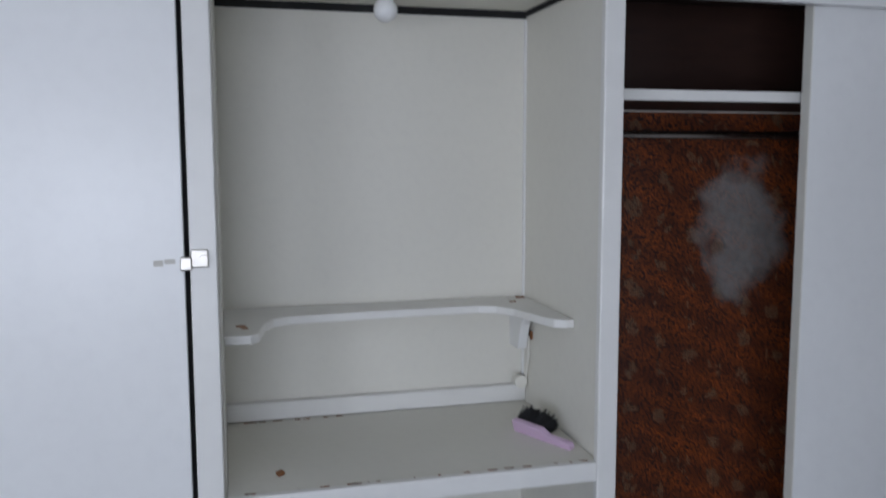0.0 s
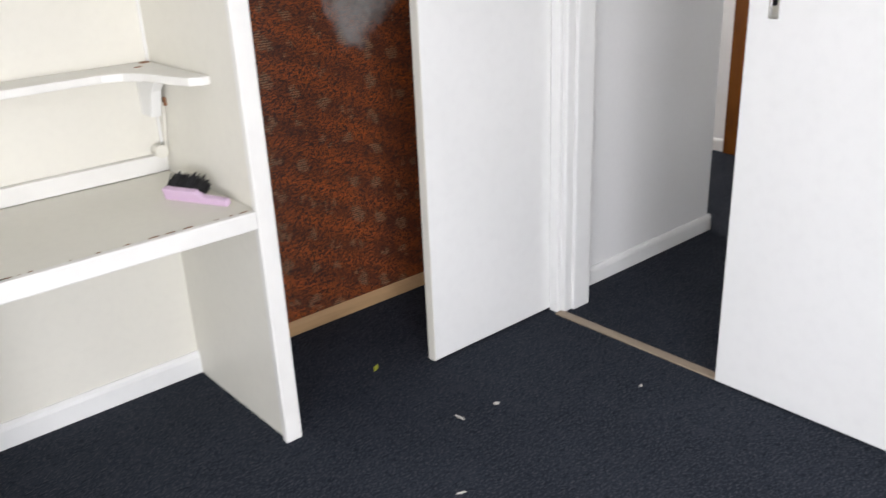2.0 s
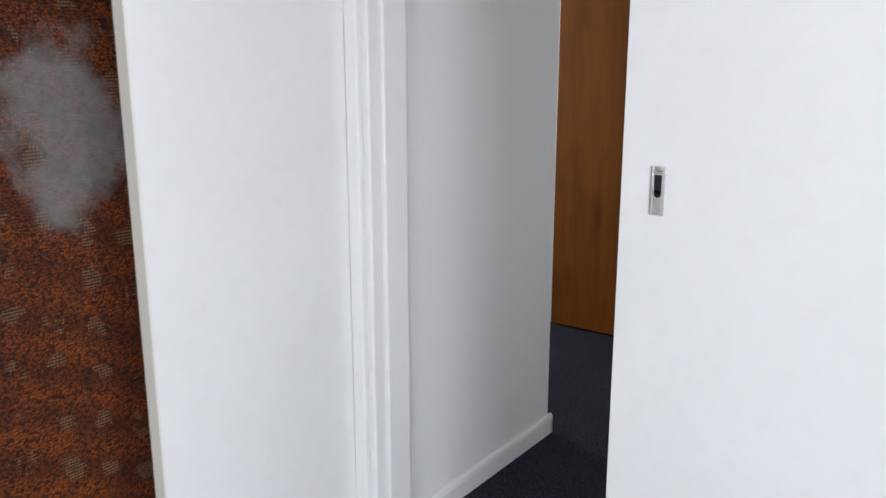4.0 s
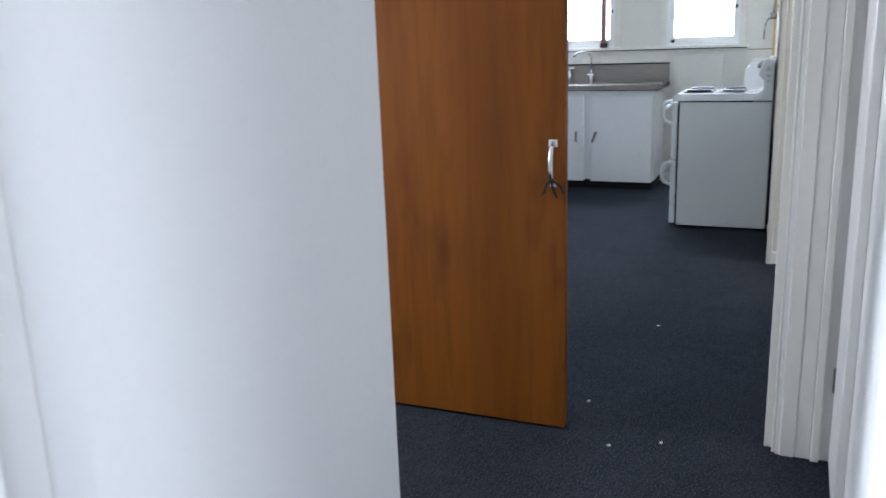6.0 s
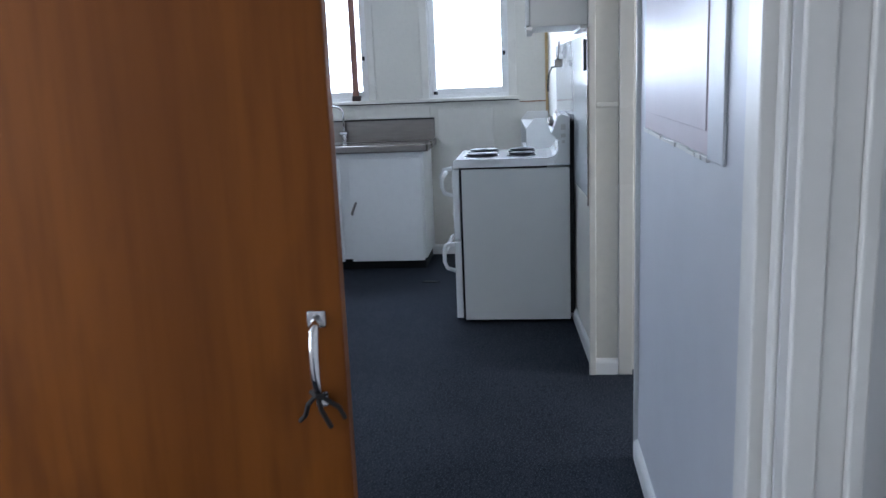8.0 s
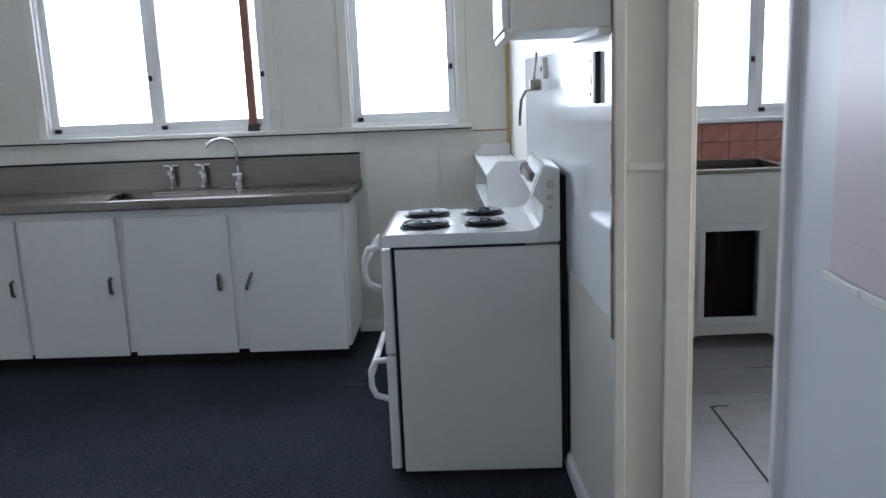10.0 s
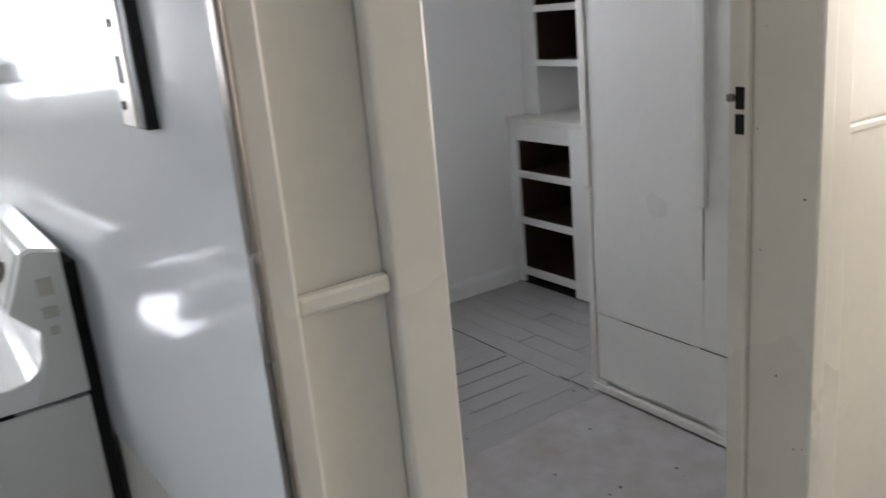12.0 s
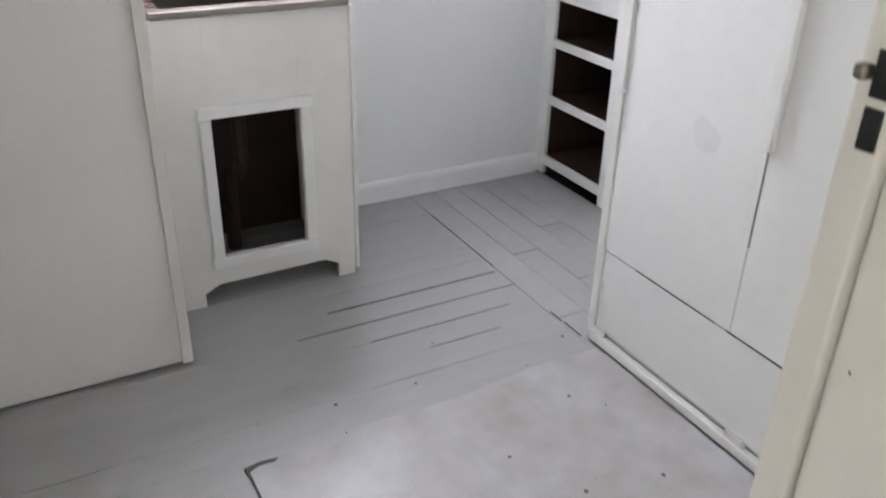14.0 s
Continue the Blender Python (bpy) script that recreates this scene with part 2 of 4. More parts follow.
def box(bm, x0, x1, y0, y1, z0, z1, bevel=0.0):
    vs = [bm.verts.new((x, y, z)) for x in (x0, x1) for y in (y0, y1) for z in (z0, z1)]
    fs = [bm.faces.new([vs[i] for i in f]) for f in ((0, 1, 3, 2), (4, 6, 7, 5), (0, 4, 5, 1), (2, 3, 7, 6), (0, 2, 6, 4), (1, 5, 7, 3))]
    if bevel:
        es = list({e for f in fs for e in f.edges})
        bmesh.ops.bevel(bm, geom=es, offset=bevel, segments=2, affect="EDGES", profile=0.5)
    return bm


def boxes(*rows, bevel=0.0):
    bm = bmesh.new()
    for r in rows:
        box(bm, *r, bevel=bevel)
    return bm


def prism(outline, a, b, axis="z", bevel=0.0):
    """A plan outline drawn out along an axis. Outline points are (x, y), (x, z) or (y, z)."""
    bm = bmesh.new()

    def at(p, h):
        return {"z": (p[0], p[1], h), "y": (p[0], h, p[1]), "x": (h, p[0], p[1])}[axis]

    lo, hi = [bm.verts.new(at(p, a)) for p in outline], [bm.verts.new(at(p, b)) for p in outline]
    bm.faces.new(lo), bm.faces.new(hi)
    k = len(outline)
    for i in range(k):
        bm.faces.new((lo[i], lo[(i + 1) % k], hi[(i + 1) % k], hi[i]))
    bmesh.ops.recalc_face_normals(bm, faces=bm.faces)
    if bevel:
        bmesh.ops.bevel(bm, geom=list(bm.edges), offset=bevel, segments=2, affect="EDGES", profile=0.5)
    return bm


def ring(bm, center, r, half, axis="z", seg=20, r2=None):
    rot = {"z": Matrix(), "x": Matrix.Rotation(radians(90), 4, "Y"), "y": Matrix.Rotation(radians(90), 4, "X")}[axis]
    bmesh.ops.create_cone(bm, cap_ends=True, segments=seg, radius1=r, radius2=r if r2 is None else r2, depth=2 * half, matrix=Matrix.Translation(center) @ rot)
    return bm


def tube(points, r, sides=8):
    """A round bar swept along points."""
    bm = bmesh.new()
    pts = [Vector(p) for p in points]
    rows = []
    for i, p in enumerate(pts):
        d = (pts[min(i + 1, len(pts) - 1)] - pts[max(i - 1, 0)]).normalized()
        u = d.orthogonal().normalized() if i == 0 else (u - d * u.dot(d)).normalized()
        v = d.cross(u)
        rows.append([bm.verts.new(p + r * (math.cos(a) * u + math.sin(a) * v)) for a in (2 * math.pi * k / sides for k in range(sides))])
    for a, b in zip(rows, rows[1:]):
        for k in range(sides):
            bm.faces.new((a[k], a[(k + 1) % sides], b[(k + 1) % sides], b[k]))
    bm.faces.new(rows[0]), bm.faces.new(rows[-1])
    bmesh.ops.recalc_face_normals(bm, faces=bm.faces)
    return bm


def mesh_of(name, bm, mat, smooth=False):
    bmesh.ops.recalc_face_normals(bm, faces=bm.faces)
    me = bpy.data.meshes.new(name)
    bm.to_mesh(me)
    bm.free()
    me.materials.append(mat)
    if smooth:
        for p in me.polygons:
            p.use_smooth = True
    return me


def part(name, bm, mat, parent=None, label="", smooth=False):
    ob = new(name, mesh_of(name, bm, mat, smooth))
    ob.parent = parent
    if label:
        ob["label"] = label
    return ob


def thing(name, place, label, category, group=""):
    ob = new(name)
    ob.location = place
    bpy.context.view_layer.update()
    return tagged(ob, label, category, group)


def hang(ob, parent):
    """Keep a part where it was drawn though its thing stands elsewhere."""
    ob.parent = parent
    ob.matrix_parent_inverse = Matrix.Translation(parent.location).inverted()
    return ob


def bit(name, bm, mat, parent, label="", smooth=False):
    return hang(part(name, bm, mat, None, label, smooth), parent)


def setting(name, bm, mat, label, category):
    return tagged(part(name, bm, mat), label, category, kind="structure")


# ---- structure ----
TOP = 2.42
setting("floor_carpet", boxes((-4.2, 4.79, -4.2, 3.2, -0.1, 0), (4.79, 7.4, -0.6, 3.2, -0.1, 0)), CARPET, "dark blue-grey low pile carpet through bedroom, hall and kitchen", "carpet")
setting("ceiling", boxes((-4.3, 7.6, -4.3, 3.3, TOP, TOP + 0.1)), WHITE, "plain white painted ceiling", "ceiling")
setting("wall_west", boxes((-4.2, -4.0, -4.2, -3.5, 0, TOP), (-4.2, -4.0, -2.3, 0.9, 0, TOP), (-4.2, -4.0, -3.5, -2.3, 0, 0.7), (-4.2, -4.0, -3.5, -2.3, 1.8, TOP)), WHITE, "white bedroom wall with a side window opening", "wall")
setting("wall_south", boxes((-4.0, -3.65, -4.2, -4.0, 0, TOP), (-2.05, 0.0, -4.2, -4.0, 0, TOP), (-3.65, -2.05, -4.2, -4.0, 0, 0.65), (-3.65, -2.05, -4.2, -4.0, 1.75, TOP)), WHITE, "white bedroom wall with a window opening", "wall")
setting("wall_bedroom_door", boxes((0.0, 0.13, -4.0, -0.86, 0, TOP), (0.0, 0.13, -0.86, -0.04, 2.03, TOP)), WHITE, "white wall with a doorway between bedroom and hall", "wall")
setting("wall_closet_back", boxes((-4.0, 0.08, 0.575, 0.7, 0, TOP)), LINER, "cream painted wall behind the desk recess", "wall")
setting("wall_hall_north", boxes((0.0, 1.112, 0.08, 0.2, 0, TOP), (0.98, 1.112, 0.2, 2.6, 0, TOP)), WHITE, "white plaster hall wall ending at an outside corner", "wall")
# The opening is added only to let the hall fill lamp in.
setting("wall_hall_end", boxes((1.112, 1.33, 2.5, 2.6, 0, TOP), (2.13, 2.33, 2.5, 2.6, 0, TOP), (1.33, 2.13, 2.5, 2.6, 0, 0.95), (1.33, 2.13, 2.5, 2.6, 2.05, TOP)), WHITE, "white wall closing the hall with an added opening for the fill lamp", "wall")
setting("wall_hall_south", boxes((0.13, 2.33, -0.95, -0.83, 0, TOP)), WHITE, "white hall wall beside the kitchen doorway", "wall")
setting("wall_kitchen_door", boxes((2.33, 2.45, 0.1, 3.2, 0, TOP), (2.33, 2.45, -0.95, -0.655, 0, TOP), (2.33, 2.45, -0.655, 0.1, 2.03, TOP)), WHITE, "white wall with the doorway from hall to kitchen", "wall")
setting("wall_kitchen_side", boxes((2.45, 3.85, -0.75, -0.64, 0, TOP)), PANEL, "glossy white painted wall beside the kitchen doorway", "wall")
setting("wall_alcove_west", boxes((3.73, 3.85, -3.4, -0.75, 0, TOP)), CREAM, "plain cream alcove wall", "wall")
setting("wall_alcove_south", boxes((3.85, 4.79, -3.4, -3.28, 0, 0.9), (3.85, 4.79, -3.4, -3.28, 2.1, TOP), (3.85, 3.95, -3.4, -3.28, 0.9, 2.1), (4.69, 4.79, -3.4, -3.28, 0.9, 2.1)), CREAM, "cream alcove wall with a window opening", "wall")
setting("wall_stove", prism([(4.715, -0.5645), (7.4, -0.43), (7.4, -0.66), (4.715, -0.66)], 0, TOP), CREAM, "cream partition wall behind the stove", "wall")
setting("wall_laundry_door", boxes((4.79, 4.88, -3.4, -1.46, 0, TOP), (4.79, 4.88, -1.46, -0.66, 2.08, TOP)), CREAM, "cream painted wall with the laundry doorway", "wall")
setting("wall_east", boxes((7.4, 7.52, -3.6, -2.25, 0, TOP), (7.4, 7.52, -2.25, -1.35, 0, 1.17), (7.4, 7.52, -2.25, -1.35, 2.05, TOP), (7.4, 7.52, -1.35, -0.54, 0, TOP)), WHITE, "white laundry outer wall with a window", "wall")
setting("wall_kitchen_east", boxes((7.4, 7.52, -0.54, -0.14, 0, TOP), (7.4, 7.52, -0.14, 0.46, 0, 1.19), (7.4, 7.52, -0.14, 0.46, 2.1, TOP), (7.4, 7.52, 0.46, 0.92, 0, TOP), (7.4, 7.52, 0.92, 2.2, 0, 1.19), (7.4, 7.52, 0.92, 2.2, 2.1, TOP), (7.4, 7.52, 2.2, 3.2, 0, TOP)), CREAM, "cream painted kitchen wall under the windows", "wall")
# Unseen wall; its opening is added for the north fill lamp.
setting("wall_kitchen_north", boxes((2.45, 3.0, 3.2, 3.3, 0, TOP), (4.4, 7.52, 3.2, 3.3, 0, TOP), (3.0, 4.4, 3.2, 3.3, 0, 1.05), (3.0, 4.4, 3.2, 3.3, 2.05, TOP)), CREAM, "cream kitchen wall with an added opening for the fill lamp", "wall")
setting("wall_laundry_south", boxes((4.88, 7.4, -3.6, -3.42, 0, TOP)), WHITE, "white laundry wall behind shelves and cupboard", "wall")
setting("wall_laundry_box", boxes((6.6, 7.4, -1.18, -0.66, 0.012, TOP)), WHITE, "flat white boxed-in panel wall in the laundry", "wall")
setting("trim_laundry_box", boxes((6.585, 6.6, -1.195, -1.165, 0.012, TOP), (6.6, 6.63, -1.195, -1.18, 0.012, TOP), bevel=0.003), TRIM_WORN, "white corner bead with a frayed foot", "trim")


def skirting(name, points, mat, label, h=0.075, d=0.016):
    """A board with a rounded top edge, run along the plan points; the wall lies on the left of the run."""
    bm = bmesh.new()
    for (x0, y0), (x1, y1) in zip(points, points[1:]):
        run = Vector((x1 - x0, y1 - y0, 0))
        nrm = Vector((run.y, -run.x, 0)).normalized()
        prof = [(0, 0.001), (d, 0.001), (d, h - 0.02), (d * 0.8, h - 0.008), (d * 0.4, h), (0, h)]
        ends = [[bm.verts.new(Vector(e) + nrm * a + Vector((0, 0, b))) for a, b in prof] for e in ((x0, y0, 0), (x1, y1, 0))]
        bm.faces.new(ends[0]), bm.faces.new(ends[1])
        for i in range(6):
            bm.faces.new((ends[0][i], ends[0][(i + 1) % 6], ends[1][(i + 1) % 6], ends[1][i]))
    return setting(name, bm, mat, label, "skirting")


skirting("baseboard_hall", [(0.262, 0.08), (1.128, 0.08)], GLOSS_WHITE, "white rounded skirting along the hall wall")
skirting("baseboard_hall_end", [(1.112, 0.064), (1.112, 2.5)][::-1][::-1], GLOSS_WHITE, "white skirting round the hall corner")
skirting("baseboard_hall_far", [(2.33, 2.5), (2.33, 0.1)], GLOSS_WHITE, "white skirting behind the sliding door")
skirting("baseboard_niche", [(-2.106, 0.575), (-1.19, 0.575)], GLOSS_WHITE, "white skirting under the built-in desk", h=0.08)
skirting("baseboard_wardrobe", [(-1.15, 0.575), (0.0, 0.575)], TAN, "bare pine skirting in the wardrobe", h=0.056)
skirting("baseboard_kitchen_side", [(3.85, -0.64), (2.46, -0.64)][::-1][::-1], GLOSS_WHITE, "white skirting along the glossy kitchen wall")
skirting("baseboard_stove", [(7.39, -0.43), (4.715, -0.5645)][::-1][::-1], GLOSS_WHITE, "white skirting behind the stove")
skirting("baseboard_partition", [(4.714, -0.562), (4.714, -0.66)], GLOSS_WHITE, "white skirting on the partition end")
skirting("baseboard_kitchen", [(7.4, 3.2), (7.4, -0.43)], GLOSS_WHITE, "white skirting under the kitchen windows")
skirting("baseboard_laundry", [(7.4, -1.83), (7.4, -2.93)], WHITE, "white skirting along the laundry wall", h=0.09)

# bedroom doorway: jamb, moulded architrave and carpet strip
setting("trim_bedroom_jamb", boxes((-0.018, 0.003, -0.005, 0.035, 0, 2.08), (0.003, 0.045, -0.022, 0.035, 0, 2.06), (0.045, 0.135, -0.033, 0.08, 0, 2.04), (0.135, 0.2, 0.058, 0.0795, 0, 2.06), (0.2, 0.26, 0.064, 0.0795, 0, 2.06), bevel=0.005), GLOSS_WHITE, "white stepped door jamb moulding", "trim")
setting("trim_bedroom_jamb_south", boxes((0.0, 0.13, -0.86, -0.835, 0, 2.03), bevel=0.003), GLOSS_WHITE, "white door jamb", "trim")
setting("threshold_strip", boxes((-0.03, 0.008, -0.84, -0.006, 0.0, 0.006), bevel=0.002), THRESH, "tan threshold strip across the dark carpet", "threshold")
# kitchen doorway frame
setting("trim_kitchen_jamb", boxes((2.37, 2.455, -0.655, -0.622, 0, 2.03), (2.335, 2.37, -0.655, -0.645, 0, 2.03), (2.318, 2.335, -0.715, -0.668, 0, 2.08), (2.322, 2.335, -0.76, -0.715, 0, 2.08), (2.308, 2.335, -0.785, -0.76, 0, 2.08), bevel=0.004), TRIM_WORN, "white moulded architrave of the kitchen doorway", "trim")
setting("trim_kitchen_jamb_north", boxes((2.335, 2.45, 0.08, 0.11, 0, 2.03), bevel=0.003), GLOSS_WHITE, "white kitchen door jamb", "trim")
setting("trim_kitchen_head", boxes((2.31, 2.33, -0.775, 0.11, 2.03, 2.1), bevel=0.004), GLOSS_WHITE, "white door head moulding", "trim")
setting("trim_wall_end", boxes((3.85, 3.868, -0.75, -0.625, 0, TOP), bevel=0.003), GLOSS_WHITE, "white corner trim at the end of the glossy wall", "trim")
# raised flat panel on the glossy wall
# The pink reflection on this panel is put into its base colour.
setting("trim_wall_panel", boxes((2.815, 3.66, -0.640, -0.634, 1.228, 2.1), (2.79, 3.72, -0.640, -0.637, 1.178, TOP), bevel=0.002), PINK_SHEEN_PANEL, "white raised wall panel tinted with a pink reflection", "panel")
setting("trim_wall_panel_edge", boxes((2.65, 2.785, -0.640, -0.632, 1.172, TOP), bevel=0.003), PANEL, "white vertical board beside the raised panel", "panel")
bead = bmesh.new()
rnd = random.Random(21)
bx = 2.79
while bx < 3.72:
    step = rnd.uniform(0.04, 0.16)
    box(bead, bx, min(3.73, bx + step - rnd.choice((0.002, 0.012))), -0.640, -0.632 + rnd.uniform(-0.002, 0.002), 1.166, 1.176 + rnd.uniform(-0.001, 0.003), bevel=0.0015)
    bx += step
setting("trim_panel_bead", bead, TRIM_WORN, "cracked white bead along the foot of the raised panel", "trim")
# laundry doorway
setting("trim_laundry_left", boxes((4.692, 4.7145, -0.562, -0.532, 0, TOP), (4.698, 4.88, -0.724, -0.6615, 0, TOP), (4.765, 4.88, -0.752, -0.7245, 0, TOP), bevel=0.004), CREAM_TRIM, "cream painted door frame of the laundry", "trim")
setting("dado_rail_partition", boxes((4.70, 4.7145, -0.66, -0.5625, 1.203, 1.224), bevel=0.005), CREAM_TRIM, "cream dado rail on the partition end", "dado rail")
setting("trim_laundry_right", boxes((4.745, 4.8635, -1.465, -1.43, 0, 2.03), (4.864, 4.90, -1.465, -1.4185, 0, 2.03), (4.76, 4.79, -1.535, -1.465, 0, 2.08), bevel=0.004), CREAM_TRIM, "cream painted door frame with worn strike side", "trim")
chips = bmesh.new()
rnd = random.Random(31)
for k in range(12):
    cx, cz, w = rnd.uniform(4.752, 4.858), rnd.uniform(0.35, 1.4), rnd.uniform(0.0006, 0.0022)
    box(chips, cx - w, cx + w, -1.4299, -1.4292, cz - w * rnd.uniform(0.8, 2.5), cz + w)
setting("trim_jamb_chips", chips, DIRT, "dark chips in the door frame paint", "paint chips")
setting("dado_rail_alcove", boxes((4.778, 4.79, -3.28, -1.535, 1.204, 1.222), bevel=0.005), CREAM_TRIM, "cream dado rail on the alcove wall", "dado rail")
setting("corner_bead", prism([(7.4, -0.43), (7.382, -0.43), (7.385, -0.41), (7.4, -0.41)], 1.06, TOP), YELLOW, "yellowed timber bead in the kitchen corner", "trim")
setting("glossy_splash_board", prism([(4.71, -0.5625), (6.6, -0.468), (6.6, -0.462), (4.71, -0.5565)], 0.78, 1.52), SHEET, "glossy white lining board behind the stove", "splashback")
setting("splash_board_edge", boxes((4.686, 4.705, -0.5315, -0.525, 0.78, 1.54), bevel=0.002), STEEL, "dull metal edge strip beside the lining board", "trim")
setting("wall_panel_kitchen", boxes((7.392, 7.4, -0.02, 0.4, 0.5, 1.12), bevel=0.003), CREAM_TRIM, "cream flat panel under the kitchen window", "panel")
setting("wall_joint_kitchen", boxes((7.396, 7.4, -0.41, -0.22, 1.15, 1.157)), RUST, "brown joint line in the kitchen wall lining", "trim")


def window(name, y0, y1, z0, z1, bars, label, mat, x=7.4, stile=None):
    """A timber window in an east wall: casing, frame, sashes, glass panes and a sill."""
    w = thing(name, (x, (y0 + y1) / 2, z0), label, "window")
    w["kind"] = "structure"
    c = 0.055
    bit("casing", boxes((x - 0.018, x - 0.001, y0 - c, y0, z0, z1 + c), (x - 0.018, x - 0.001, y1, y1 + c, z0, z1 + c), (x - 0.018, x - 0.001, y0, y1, z1, z1 + c), bevel=0.003), mat, w)
    bit("window_frame", boxes((x, x + 0.1, y0, y0 + 0.012, z0, z1), (x, x + 0.1, y1 - 0.012, y1, z0, z1), (x, x + 0.1, y0 + 0.012, y1 - 0.012, z0, z0 + 0.025), (x, x + 0.1, y0 + 0.012, y1 - 0.012, z1 - 0.025, z1)), GLOSS_WHITE, w)
    cuts = [y0 + 0.012, *bars, y1 - 0.012]
    for a, b in zip(cuts, cuts[1:]):
        s = 0.042
        lo, hi = z0 + 0.025, z1 - 0.025
        bit("sash", boxes((x + 0.03, x + 0.07, a, a + s, lo, hi), (x + 0.03, x + 0.07, b - s, b, lo, hi), (x + 0.03, x + 0.07, a + s, b - s, lo, lo + 0.045), (x + 0.03, x + 0.07, a + s, b - s, hi - s, hi), bevel=0.003), GLOSS_WHITE, w)
        p = bit("pane", boxes((x + 0.048, x + 0.052, a + s, b - s, lo + 0.045, hi - s)), GLASS, w)
        p.visible_shadow = False
        bit("window_catch", boxes((x + 0.01, x + 0.03, a + 0.012, a + 0.03, z0 + 0.3, z0 + 0.33), (x + 0.005, x + 0.03, b - 0.05, b - 0.02, z0 + 0.026, z0 + 0.05), bevel=0.003), IRON, w)
    bit("window_sill", boxes((x - 0.05, x + 0.1, y0 - 0.075, y1 + 0.075, z0 - 0.025, z0), bevel=0.005), mat, w)
    return w


window("window_1", -0.14, 0.46, 1.2, 2.1, [], "white painted timber kitchen window above the stove end", CREAM_TRIM)
w2 = window("window_2", 0.92, 2.2, 1.2, 2.1, [1.57], "white painted double timber window above the sink", CREAM_TRIM)
bit("stile", boxes((7.385, 7.425, 1.0, 1.045, 1.24, 2.08), bevel=0.004), STILE, w2, "red-brown timber stile")
bit("stile_foot", boxes((7.375, 7.43, 0.985, 1.05, 1.2, 1.24), bevel=0.004), SHELFWOOD_SHADE, w2)
window("window_3", -2.25, -1.35, 1.17, 2.05, [-1.8], "white painted timber laundry window above tiles", WHITE)
setting("sill_band", boxes((7.385, 7.4, 0.46, 3.2, 1.06, 1.17), bevel=0.002), CREAM_TRIM, "cream board between sill and steel splashback", "trim")

setting("sill_board_kitchen", boxes((7.352, 7.3995, 0.536, 0.844, 1.175, 1.199), bevel=0.004), CREAM_TRIM, "cream sill board running between the kitchen windows", "sill")
# Thin black strip draws the shadow line below the sill.
setting("sill_shadow_kitchen", boxes((7.372, 7.3845, -0.21, 3.19, 1.168, 1.1748)), BLACK, "black strip as the shadow line under the kitchen window sill", "trim")

# outside
setting("ground", boxes((7.6, 400, -300, 300, -0.7, -0.5)), GRASS, "mown lawn outside the windows", "ground")


def tree(name, x, y, h, r, seed):
    t = thing(name, (x, y, -0.5), "leafy green garden tree seen through the kitchen windows", "tree", "garden trees")
    rnd = random.Random(seed)
    bm = tube([(x, y, -0.5), (x + 0.05, y, h * 0.3), (x - 0.05, y + 0.1, h * 0.7)], 0.12)
    for k in range(5):
        a = k * 1.3
        e = tube([(x, y, h * (0.25 + 0.08 * k)), (x + r * 0.5 * math.cos(a), y + r * 0.5 * math.sin(a), h * (0.5 + 0.08 * k))], 0.05)
        me = bpy.data.meshes.new("limb")
        e.to_mesh(me)
        bm.from_mesh(me)
        e.free()
    bit("trunk", bm, BARK, t)
    vs, fs = [], []
    for k in range(1500):
        d = Vector((rnd.gauss(0, 1), rnd.gauss(0, 1), rnd.gauss(0, 1))).normalized() * r * rnd.random() ** 0.4
        c = Vector((x, y, h * 0.7)) + Vector((d.x, d.y, d.z * 0.9)) + Vector((0, 0, 0.3 * math.sin(3 * d.x + seed)))
        u = Vector((rnd.gauss(0, 1), rnd.gauss(0, 1), rnd.gauss(0, 1))).normalized() * 0.09
        v = u.orthogonal().normalized() * 0.05
        i = len(vs)
        vs += [c - u, c + v, c + u, c - v]
        fs.append((i, i + 1, i + 2, i + 3))
    me = bpy.data.meshes.new("crown")
    me.from_pydata([tuple(p) for p in vs], [], fs)
    me.materials.append(FOLIAGE)
    hang(new("crown", me), t)


tree("tree", 15.0, 0.0, 4.0, 1.5, 3)
tree("tree", 14.0, -5.2, 3.6, 1.7, 7)
tree("tree", 19.0, 3.4, 3.0, 1.4, 11)

# ---- bedroom: closet ----
cl = thing("built_in_closet", (-2.14, 0.0, 0), "white painted built-in closet frame with open desk recess", "closet")
bit("stile", boxes((-2.17, -2.112, 0.0, 0.05, 0.0, 1.97), bevel=0.004), TRIM_WORN, cl)
bit("side_panel", boxes((-2.15, -2.106, 0.05, 0.575, 0, 1.97)), LINER, cl)
bit("divider", boxes((-1.19, -1.152, 0.012, 0.575, 0, 1.97)), LINER, cl)
bit("divider_front", boxes((-1.203, -1.15, -0.012, 0.012, 0, 1.97), bevel=0.004), TRIM_WORN, cl)
bit("header", boxes((-4.0, -1.203, 0.0, 0.05, 1.97, TOP), (-1.203, 0.0, 0.0, 0.03, 1.878, TOP), (-1.15, 0.0, 0.03, 0.12, 1.9, 1.96)), GLOSS_WHITE, cl)
bit("recess_top", boxes((-2.106, -1.19, 0.05, 0.563, 1.925, 1.95), bevel=0.002), LINER, cl)
bit("shadow_gap", boxes((-2.106, -1.19, 0.566, 0.5745, 1.905, 1.93), (-1.196, -1.1905, 0.06, 0.566, 1.91, 1.925)), BLACK, cl)
bit("back_batten", boxes((-2.106, -1.19, 0.545, 0.5745, 0.722, 0.775), bevel=0.003), TRIM_WORN, cl)
